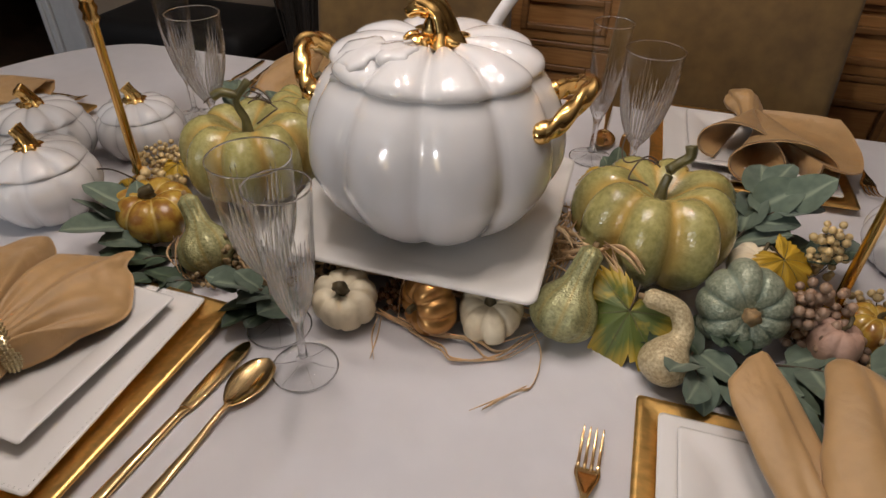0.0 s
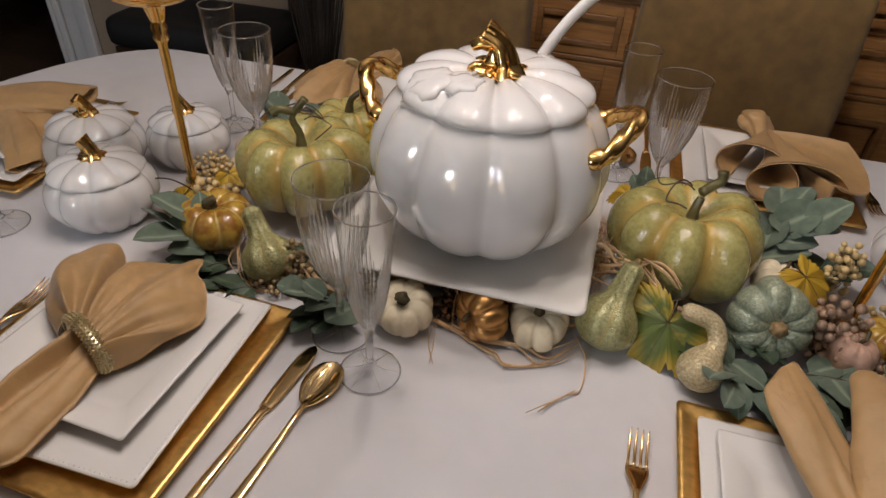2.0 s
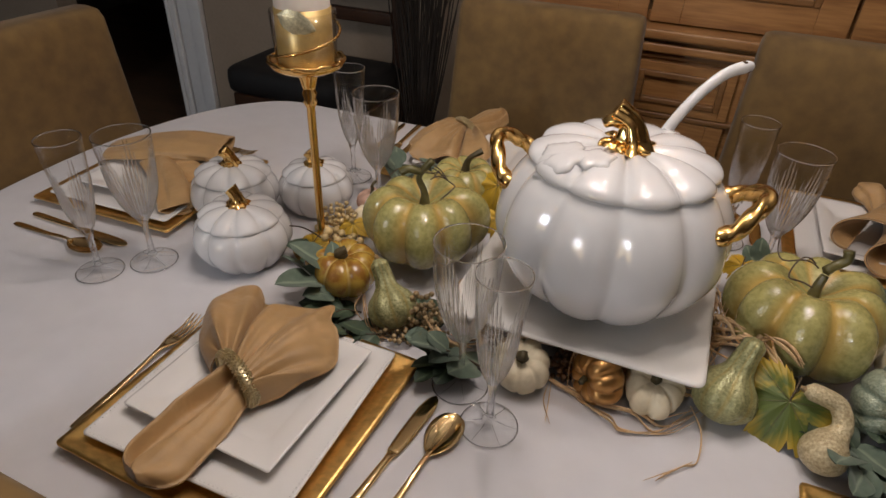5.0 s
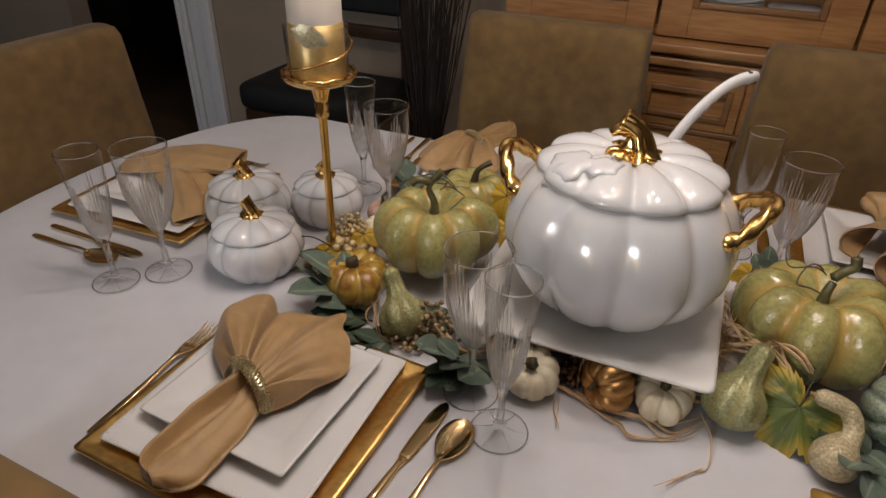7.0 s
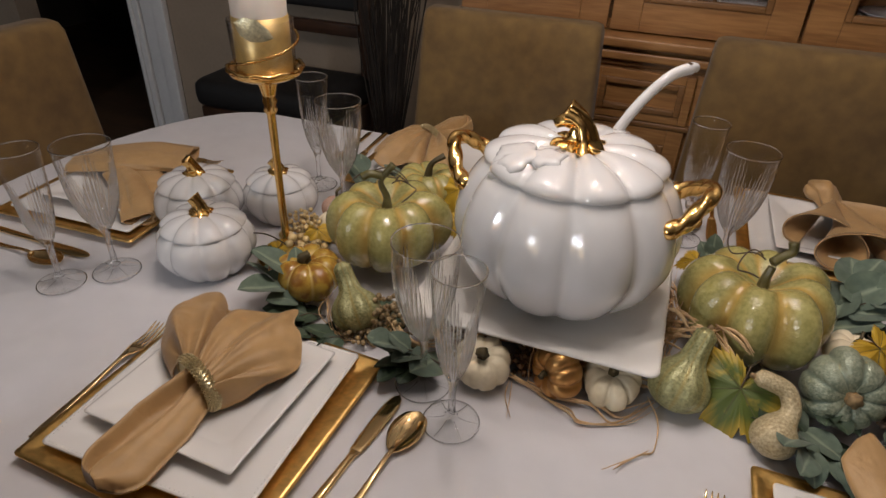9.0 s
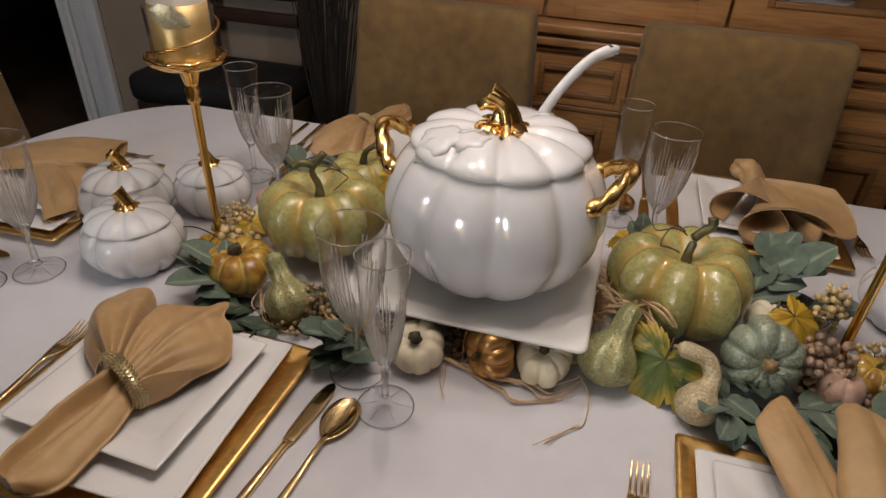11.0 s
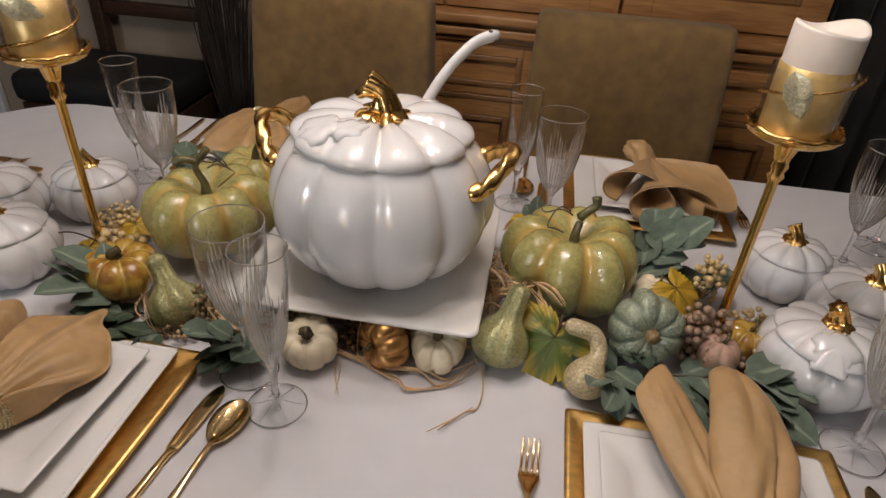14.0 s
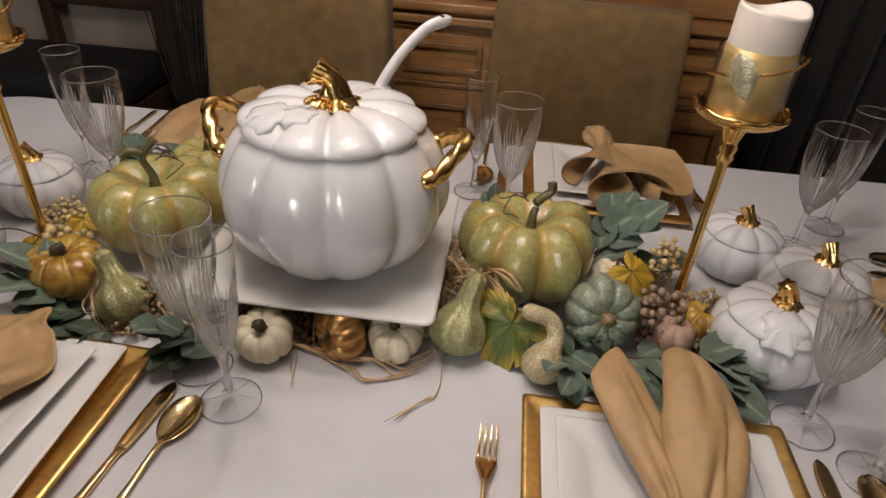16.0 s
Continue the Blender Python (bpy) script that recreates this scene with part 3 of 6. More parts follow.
def glass_geo(kind):
    if kind == "wine":
        prof = [(0.001, 0.0), (0.036, 0.0), (0.0375, 0.0012), (0.037, 0.0024), (0.02, 0.0055), (0.008, 0.011), (0.0052, 0.02), (0.0046, 0.05), (0.0052, 0.072), (0.0085, 0.082), (0.016, 0.094), (0.0245, 0.112), (0.0315, 0.134), (0.0365, 0.158), (0.0395, 0.182), (0.041, 0.206), (0.0418, 0.227), (0.0415, 0.2285)]
        inner = [(0.0405, 0.2275), (0.0398, 0.206), (0.0382, 0.182), (0.0350, 0.158), (0.0298, 0.134), (0.0225, 0.113), (0.013, 0.097), (0.001, 0.090)]
    else:
        prof = [(0.001, 0.0), (0.035, 0.0), (0.0365, 0.0012), (0.036, 0.0024), (0.018, 0.0055), (0.0075, 0.011), (0.005, 0.02), (0.0046, 0.045), (0.0055, 0.066), (0.009, 0.078), (0.0145, 0.094), (0.0195, 0.115), (0.0235, 0.14), (0.0262, 0.165), (0.0285, 0.19), (0.0302, 0.212), (0.0314, 0.233), (0.031, 0.2345)]
        inner = [(0.0302, 0.2335), (0.0290, 0.212), (0.0272, 0.19), (0.0248, 0.165), (0.022, 0.14), (0.018, 0.116), (0.012, 0.097), (0.001, 0.088)]
    return lathe(prof + inner, AROUND)


GLASS_MESH = {}


def prism_glass():
    """Ground edges of crystal: half clear, half bending what lies behind."""
    m = material("cut_glass_prisms", (0.99, 0.99, 0.99), 0.0, **{"Transmission Weight": 1.0, "IOR": 1.5, "tone": 0.0})
    t = m.node_tree
    tr, mx = t.nodes.new("ShaderNodeBsdfTransparent"), t.nodes.new("ShaderNodeMixShader")
    mx.inputs[0].default_value = 0.62
    t.links.new(tr.outputs[0], mx.inputs[1])
    t.links.new(t.nodes["Principled BSDF"].outputs[0], mx.inputs[2])
    t.links.new(mx.outputs[0], t.nodes["Material Output"].inputs[0])
    return m


CUT = prism_glass()
RIMGLASS = material("polished_glass_rim", (0.97, 0.98, 0.98), 0.02, **{"Transmission Weight": 1.0, "IOR": 1.45})
PRISM = prism_glass()


def split_glass(kind):
    """Foot, stem and bowl of a glass, each a mesh, and the sheaves of cut lines on the bowl."""
    v, f = glass_geo(kind)
    z = v[:, 2]
    pieces = {"foot": [], "stem": [], "bowl": []}
    n = len(v) // AROUND
    for q in f:
        zm, row = z[list(q)].mean(), min(q) // AROUND
        pieces["bowl" if row >= n - 9 or zm > 0.078 else "foot" if zm < 0.0085 else "stem"].append(q)
    out = {}
    for key, faces in pieces.items():
        used = sorted({i for q in faces for i in q})
        at = {i: k for k, i in enumerate(used)}
        out[key] = mesh_of(key, v[used], [tuple(at[i] for i in q) for q in faces], {"foot": CLEAR, "stem": CUT, "bowl": CLEAR}[key])
    zr = np.array(WINE_OUT if kind == "wine" else FLUTE_OUT)
    lines = []
    arches, per, low, rise = (6, 6, 0.145, 0.066) if kind == "wine" else (5, 6, 0.135, 0.060)
    count = arches * per
    for i in range(count):
        k = (i % per + 0.5) / per
        high = low + rise * (1 - abs(2 * k - 1)) ** 0.8       # each sheaf ends in a pointed arch
        lean = (k - 0.5) * 0.22
        pts = []
        for q in np.linspace(0, 1, 8):
            zz = 0.084 + (high - 0.084) * q
            r = np.interp(zz, zr[:, 1], zr[:, 0]) + 0.0001
            th = (i + 0.5) / count * 2 * math.pi - lean * q * q
            pts.append((r * math.cos(th), r * math.sin(th), zz))
        wide = 0.36 * 2 * math.pi * 0.03 / count * (1.0 if kind == "wine" else 0.72)
        lines.append(tube(pts, [wide * 0.3, wide * 0.8, wide, wide * 0.9, wide * 0.2], 14, 6))
    out["cut_pattern"] = mesh_of("cut_pattern", *join(*lines), PRISM)
    rays = [tube([(0.009 * math.cos(a), 0.009 * math.sin(a), 0.0098), (0.02 * math.cos(a), 0.02 * math.sin(a), 0.0054), (0.034 * math.cos(a), 0.034 * math.sin(a), 0.0029)], [0.0009, 0.0007, 0.0003], 8, 5) for a in np.arange(6) / 6 * 2 * np.pi]
    collar = lathe([(0.0062, 0.012), (0.0085, 0.0145), (0.0085, 0.0165), (0.0055, 0.020)], 6)
    out["foot_star"] = mesh_of("foot_star", *join(*rays, collar), RIMGLASS, smooth=False)
    return out


def drinking_glass(kind, x, y, turn=0, near="a place setting"):
    label = {"wine": "clear cut crystal wine glass, empty, beside " + near, "flute": "tall clear cut crystal flute, empty, beside " + near}[kind]
    if kind not in GLASS_MESH:
        GLASS_MESH[kind] = split_glass(kind)
    g = thing("wine_glass" if kind == "wine" else "champagne_flute", label, "glass", pose(x, y, TOP, 0, 0, turn), group="crystal glasses")
    made = {}
    for key in ("foot", "stem", "bowl", "cut_pattern", "foot_star"):
        made[key] = new(key, GLASS_MESH[kind][key])
        if key in ("cut_pattern", "foot_star"):
            tagged(made[key], kind="stuff")
        made[key].parent = made["bowl"] if key == "cut_pattern" else made["foot"] if key == "foot_star" else g
    for key, r, z, w in (("lip", 0.0416 if kind == "wine" else 0.0312, 0.2283 if kind == "wine" else 0.2343, 0.0008), ("foot_edge", 0.0374 if kind == "wine" else 0.0364, 0.0013, 0.0010)):
        if (kind, key) not in GLASS_MESH:
            a = np.linspace(0, 2 * np.pi, 64, endpoint=False)
            GLASS_MESH[kind, key] = mesh_of(key, *grid([[((r + w * math.cos(b)) * math.cos(q), (r + w * math.cos(b)) * math.sin(q), z + w * math.sin(b)) for b in np.arange(6) / 6 * 2 * np.pi] for q in a], True, True), RIMGLASS)
        new(key, GLASS_MESH[kind, key]).parent = made["bowl"] if key == "lip" else made["foot"]
    return g


def place_plates(at, salad=True, turn=0.0, shift=(0, 0), label="", charger_turn=0.0, salad_shift=(-0.012, 0.005), beaded=False):
    """Charger, dinner plate and salad plate, each a thing; the diner sits at -y."""
    ch = thing("charger_plate", "square gold leaf charger" + label, "charger plate", at @ pose(0, 0, 0, 0, 0, charger_turn), group="chargers")
    h = 0.158
    part("charger_rim", square_plate([(h - 0.035, 0.0, 0.01), (h - 0.004, 0.010, 0.008), (h, 0.013, 0.006), (h, 0.016, 0.006), (h - 0.006, 0.0165, 0.006), (h - 0.03, 0.0075, 0.01), (h - 0.034, 0.006, 0.01)]), GOLDLEAF, ch)
    dp = thing("dinner_plate", "white square porcelain dinner plate" + label, "plate", at @ pose(shift[0], shift[1], 0.0075), group="dinner plates")
    h = 0.137
    part("plate_body", square_plate([(h - 0.06, 0.0, 0.012), (h - 0.05, 0.002, 0.012), (h - 0.003, 0.0095, 0.007), (h, 0.0115, 0.006), (h, 0.0135, 0.006), (h - 0.003, 0.014, 0.006), (h - 0.034, 0.0085, 0.012), (h - 0.039, 0.0065, 0.012)]), PORCELAIN, dp)
    beads = []
    for s in range(4):
        for k in np.linspace(-h + 0.01, h - 0.01, 44):
            p = Matrix.Rotation(s * math.pi / 2, 3, "Z") @ Vector((k, h - 0.0045, 0.0136))
            beads.append(ball(0.0014, tuple(p), 0.5, 3, 6))
    if beaded:
        part("bead_border", join(*beads), PORCELAIN, dp)
    if salad:
        sp = thing("salad_plate", "small white square porcelain plate" + label, "plate", at @ pose(shift[0] + salad_shift[0], shift[1] + salad_shift[1], 0.0165, 0, 0, turn), group="salad plates")
        h = 0.109
        part("plate_body", square_plate([(h - 0.06, 0.0, 0.012), (h - 0.05, 0.002, 0.012), (h - 0.003, 0.0135, 0.005), (h, 0.0155, 0.004), (h, 0.0172, 0.004), (h - 0.003, 0.0175, 0.005), (h - 0.032, 0.009, 0.014), (h - 0.036, 0.006, 0.014)]), PORCELAIN, sp)


def ribbon(sections):
    """A bar through sections (y, half width, z of the middle, half thickness, dip): dip hollows the upper face."""
    rows = []
    for y, w, z, t, dip in sections:
        xs = np.linspace(-1, 1, 7)
        up = [(w * x, y, z + t * (1 - 0.6 * x ** 4) - dip * (1 - x * x)) for x in xs]
        dn = [(w * x, y, z - t * (1 - 0.6 * x ** 4) - dip * (1 - x * x)) for x in xs[::-1]]
        rows.append(up + dn)
    return grid([[r[k] for k in range(len(r))] for r in rows], wrap_v=True, cap=True)


def refine(sections, k=4):
    a = smooth_line(np.array(sections, float), (len(sections) - 1) * k + 1)
    a[:, 1] = np.maximum(a[:, 1], 0.0004)
    return a


def fork(at, group="forks"):
    f = thing("fork", "gold four-tined dinner fork lying on the tablecloth", "fork", at, group=group)
    part("handle", ribbon(refine([(-0.225, 0.0045, 0.003, 0.0012, 0), (-0.2, 0.006, 0.003, 0.0016, 0), (-0.13, 0.0038, 0.0055, 0.002, 0), (-0.085, 0.003, 0.009, 0.002, 0), (-0.07, 0.0065, 0.0085, 0.0014, 0), (-0.055, 0.0115, 0.006, 0.001, 0.0005), (-0.045, 0.0122, 0.005, 0.001, 0.0005)])), CUTLERY, f)
    for x in (-0.0096, -0.0032, 0.0032, 0.0096):
        part("tine", moved(ribbon(refine([(-0.048, 0.0018, 0.0052, 0.001, 0), (-0.025, 0.0015, 0.005, 0.0009, 0), (-0.008, 0.0012, 0.009, 0.0008, 0), (0.0, 0.0006, 0.0115, 0.0006, 0)], 3)), pose(x, 0, 0)), CUTLERY, f)
    return f


def knife(at):
    k = thing("knife", "gold table knife with a rounded blade on the cloth", "knife", at, group="knives")
    part("blade", ribbon(refine([(-0.105, 0.0075, 0.004, 0.0014, 0), (-0.08, 0.0095, 0.004, 0.0012, 0), (-0.03, 0.0105, 0.004, 0.001, 0), (-0.008, 0.007, 0.004, 0.0009, 0), (0.0, 0.001, 0.004, 0.0006, 0)])), CUTLERY, k)
    part("handle", ribbon(refine([(-0.23, 0.0055, 0.004, 0.0028, 0), (-0.21, 0.0062, 0.0042, 0.0035, 0), (-0.15, 0.005, 0.0045, 0.004, 0), (-0.115, 0.0045, 0.0045, 0.0038, 0), (-0.104, 0.0072, 0.004, 0.002, 0)])), CUTLERY, k)
    return k


def spoon(at):
    s = thing("spoon", "gold dinner spoon with a deep oval bowl on the cloth", "spoon", at, group="spoons")
    part("bowl", ribbon(refine([(-0.072, 0.003, 0.0085, 0.0014, 0), (-0.064, 0.011, 0.0085, 0.001, 0.0035), (-0.046, 0.0198, 0.009, 0.0009, 0.0068), (-0.026, 0.0212, 0.009, 0.0008, 0.0068), (-0.008, 0.0145, 0.0085, 0.0008, 0.004), (0.0, 0.0016, 0.008, 0.0006, 0)])), CUTLERY, s)
    part("handle", ribbon(refine([(-0.21, 0.0045, 0.003, 0.0014, 0), (-0.19, 0.0062, 0.003, 0.0018, 0), (-0.13, 0.0042, 0.005, 0.002, 0), (-0.09, 0.003, 0.009, 0.0022, 0), (-0.065, 0.003, 0.0085, 0.0018, 0)])), CUTLERY, s)
    return s


# ---- tureen on its square tray ----
TUX, TUY = -0.075, 0.852
riser = thing("tray_riser", "low dark wooden stand hidden beneath the serving tray", "stand", pose(-0.085, 0.875, TOP))
part("stand_block", box(-0.09, 0.09, -0.09, 0.09, 0, 0.066, 0.006), DARKWOOD, riser)
tray = thing("serving_tray", "square white stoneware tray with rounded corners under the tureen", "tray", pose(-0.086, 0.876, TOP + 0.066, 0, 0, -0.5))
h = 0.171
part("tray_body", square_plate([(h - 0.06, 0.0, 0.02), (h - 0.05, 0.001, 0.02), (h - 0.003, 0.007, 0.016), (h, 0.0095, 0.014), (h, 0.0125, 0.014), (h - 0.004, 0.014, 0.014), (h - 0.03, 0.0105, 0.02), (h - 0.036, 0.0095, 0.02)]), TRAYWHITE, tray)
part("foot_ring", grid([square_ring(0.105, 0.0, 0.02), square_ring(0.105, 0.004, 0.02), square_ring(0.095, 0.004, 0.02), square_ring(0.095, 0.0, 0.02)], True, True), TRAYWHITE, tray)

tureen = thing("soup_tureen", "large white glazed pumpkin-shaped tureen with gold twisted handles", "tureen", pose(TUX, TUY, TOP + 0.0755, 0, 0, 0))
LOBES, TURNED = 10, radians(-80)


def lobed(depth, z_scallop=0.0):
    def shape(th, i, r, z):
        g = (1 - np.abs(np.sin(LOBES * (th - TURNED) / 2))) ** 1.5
        return r * (1 - depth * g * np.clip(r / 0.06, 0, 1)), z + z_scallop * 0
    return shape


body_profile = smooth_line([(0.001, 0.006), (0.05, 0.004), (0.072, 0.002), (0.098, 0.012), (0.130, 0.042), (0.1515, 0.082), (0.1555, 0.112), (0.149, 0.146), (0.133, 0.178), (0.114, 0.200)], 36)
inside = [(0.107, 0.201), (0.103, 0.194), (0.13, 0.15), (0.135, 0.09), (0.08, 0.02), (0.001, 0.014)]
part("body", lathe(list(body_profile) + inside, 160, lobed(0.085)), CERAMIC, tureen)
lid_profile = smooth_line([(0.115, 0.1955), (0.1195, 0.1975), (0.1205, 0.203), (0.115, 0.211), (0.098, 0.2195), (0.074, 0.226), (0.048, 0.2275), (0.025, 0.225), (0.001, 0.223)], 26)


def lid_shape(th, i, r, z):
    a = LOBES * (th - TURNED) / 2
    g = (1 - np.abs(np.sin(a))) ** 1.6
    k = np.clip(r / 0.12, 0, 1)
    return r * (1 - 0.085 * g * k), z - 0.008 * g * (k > 0.1) * np.clip((z - 0.19) / 0.02, 0, 1) + 0.002 * k


lid = part("lid", lathe([(0.105, 0.199), (0.110, 0.196)] + list(lid_profile), 160, lid_shape), CERAMIC, tureen, "scalloped white lid with a leaf in relief")


def relief_leaf(cx, cy, size, turn, zf, n=40):
    """A raised leaf that lies on the lid."""
    rows = []
    th = np.arange(n) / n * 2 * np.pi
    for k, up in ((1.0, -0.003), (0.97, 0.002), (0.8, 0.0042), (0.45, 0.0048), (0.02, 0.0036)):
        out_r = size * k * (0.80 + 0.10 * np.cos(5 * th) + 0.04 * np.cos(11 * th))
        x, y = cx + out_r * np.cos(th + turn), cy + out_r * np.sin(th + turn)
        rr = np.hypot(x, y)
        rows.append(np.stack([x, y, zf(rr) + up], 1))
    return grid(rows, wrap_v=True, cap=True)


lid_r, lid_z = np.array(lid_profile)[::-1, 0], np.array(lid_profile)[::-1, 1]
zf = lambda r: np.interp(r, lid_r, lid_z)
part("relief_leaf", relief_leaf(-0.066, -0.060, 0.038, 2.4, zf), CERAMIC, lid)
part("relief_leaf", relief_leaf(-0.026, -0.062, 0.027, 0.4, zf), CERAMIC, lid)
vine = smooth_line([(-0.02, -0.025, 0), (-0.03, -0.05, 0), (-0.05, -0.058, 0), (-0.085, -0.045, 0)], 10)
part("relief_vine", tube([(p[0], p[1], zf(math.hypot(p[0], p[1])) + 0.001) for p in vine], 0.0025, 16, 6), CERAMIC, lid)
part("lid_stem", tube([(0.004, 0.0, 0.219), (0.005, 0.002, 0.232), (0.001, 0.003, 0.250), (-0.009, 0.003, 0.260), (-0.021, 0.002, 0.267)], [0.034, 0.0185, 0.0135, 0.0125, 0.0135], 30, 40, 5, 0.22, 3.2), GOLD, tureen, "twisted gold pumpkin stem")
part("stem_spur", tube([(-0.010, 0.000, 0.255), (-0.022, -0.004, 0.255), (-0.032, -0.006, 0.249)], [0.010, 0.008, 0.0055], 10, 14, 4, 0.15), GOLD, tureen)
for k in range(6):
    a = k / 6 * 2 * math.pi + 0.3
    part("stem_root", tube([(0.02 * math.cos(a), 0.02 * math.sin(a), 0.2275), (0.029 * math.cos(a), 0.029 * math.sin(a), 0.2275), (0.036 * math.cos(a + 0.2), 0.036 * math.sin(a + 0.2), 0.226)], [0.0065, 0.005, 0.0025], 8, 8), GOLD, tureen)
SKEW = Matrix.Rotation(radians(-5), 3, "Z")
for side in (-1, 1):
    base = [(0.137, -0.047, 0.158), (0.152, -0.036, 0.168), (0.167, -0.014, 0.187), (0.174, 0.006, 0.195), (0.166, 0.024, 0.192), (0.150, 0.036, 0.182), (0.132, 0.040, 0.172)]
    pts = [tuple(SKEW @ Vector((side * x, y, z))) for x, y, z in base]
    hd = part("handle", tube(pts, [0.0115, 0.0103, 0.0100, 0.0100, 0.0100, 0.0100, 0.0105], 150, 24, 3, 0.10, 34 * side), GOLD, tureen, "gold twisted rope handle")
    for e in (pts[0], pts[-1]):
        part("handle_knob", ball(0.0130, (e[0] * 0.985, e[1], e[2]), 0.9, 9, 14), GOLD, hd)
part("ladle_slot", tube([(0.045, 0.090, 0.202), (0.046, 0.091, 0.217)], 0.012, 4, 10), CERAMIC, tureen)
ladle = thing("ladle", "white ceramic ladle with a curved handle in the tureen", "ladle", pose(0, 0, 0))
part("ladle_handle", tube([(-0.052, 0.925, 1.0), (-0.036, 0.955, 1.045), (-0.012, 0.985, 1.085), (0.018, 1.01, 1.117), (0.043, 1.028, 1.127), (0.052, 1.034, 1.126)], [0.0095, 0.0095, 0.009, 0.009, 0.0098, 0.006], 36, 14, squash=0.8), CERAMIC, ladle)
# no opening is cut: a solid dark plug paints the hole's shade
part("hang_hole", tube([(0.041, 1.024, 1.130), (0.041, 1.0235, 1.1358)], 0.0036, 3, 12), HOLESHADE, ladle)

# ---- lidded pumpkin bowls ----


def lidded_bowl(x, y, turn, label, R=0.075, relief=False):
    b = thing("lidded_bowl", label, "bowl", pose(x, y, TOP, 0, 0, turn), group="lidded pumpkin bowls")
    n = 9

    def shape(th, i, r, z):
        g = (1 - np.abs(np.sin(n * th / 2))) ** 2
        return r * (1 - 0.095 * g * np.clip(r / 0.04, 0, 1)), z
    prof = smooth_line([(0.001, 0.004), (0.3 * R / 0.5, 0.001), (0.78 * R, 0.009), (0.96 * R, 0.03), (R, 0.045), (0.94 * R, 0.063), (0.8 * R, 0.076)], 20)
    part("body", lathe(list(prof) + [(0.76 * R, 0.075), (0.7 * R, 0.06)], 90, shape), CERAMIC, b)

    def lshape(th, i, r, z):
        g = (1 - np.abs(np.sin(n * th / 2))) ** 1.5
        k = np.clip(r / (0.83 * R), 0, 1)
        return r * (1 - 0.10 * g * k), z - 0.005 * g * k
    lp = smooth_line([(0.80 * R, 0.0745), (0.85 * R, 0.077), (0.83 * R, 0.082), (0.65 * R, 0.092), (0.35 * R, 0.097), (0.001, 0.0955)], 18)
    ld = part("lid", lathe(list(lp), 90, lshape), CERAMIC, b)
    r_, z_ = np.array(lp)[::-1, 0], np.array(lp)[::-1, 1]
    if relief:
        part("relief_leaf", relief_leaf(-0.3 * R, -0.55 * R, 0.034, -1.6, lambda q: np.interp(q, r_, z_)), CERAMIC, ld)
    part("lid_stem", tube([(0, 0, 0.093), (0, 0.001, 0.102), (-0.004, 0.002, 0.113), (-0.010, 0.003, 0.121)], [0.019, 0.0115, 0.0088, 0.0098], 18, 25, 5, 0.2, 2.2), GOLD, ld, "gold stem knob")
    part("stem_leaves", relief_leaf(0, 0, 0.023, 0.5, lambda q: 0.0965 + 0 * q), GOLD, ld)
    b.scale = (1, 1, R / 0.0745)
    return b


BOWL = "white glazed pumpkin bowl with gold stem"
lidded_bowl(-0.651, 0.787, 20, BOWL + " by a candlestick", 0.081)
lidded_bowl(-0.757, 0.902, 60, BOWL + " behind another", 0.081)
lidded_bowl(-0.636, 0.988, 30, BOWL + " near the far glasses", 0.072)
lidded_bowl(0.558, 1.030, -40, BOWL + " near the far place setting", 0.073)
lidded_bowl(0.538, 0.799, 10, BOWL + " next to green leaves", 0.083, True)
lidded_bowl(0.640, 0.922, -60, BOWL + " between two others", 0.079)

# ---- candlesticks ----


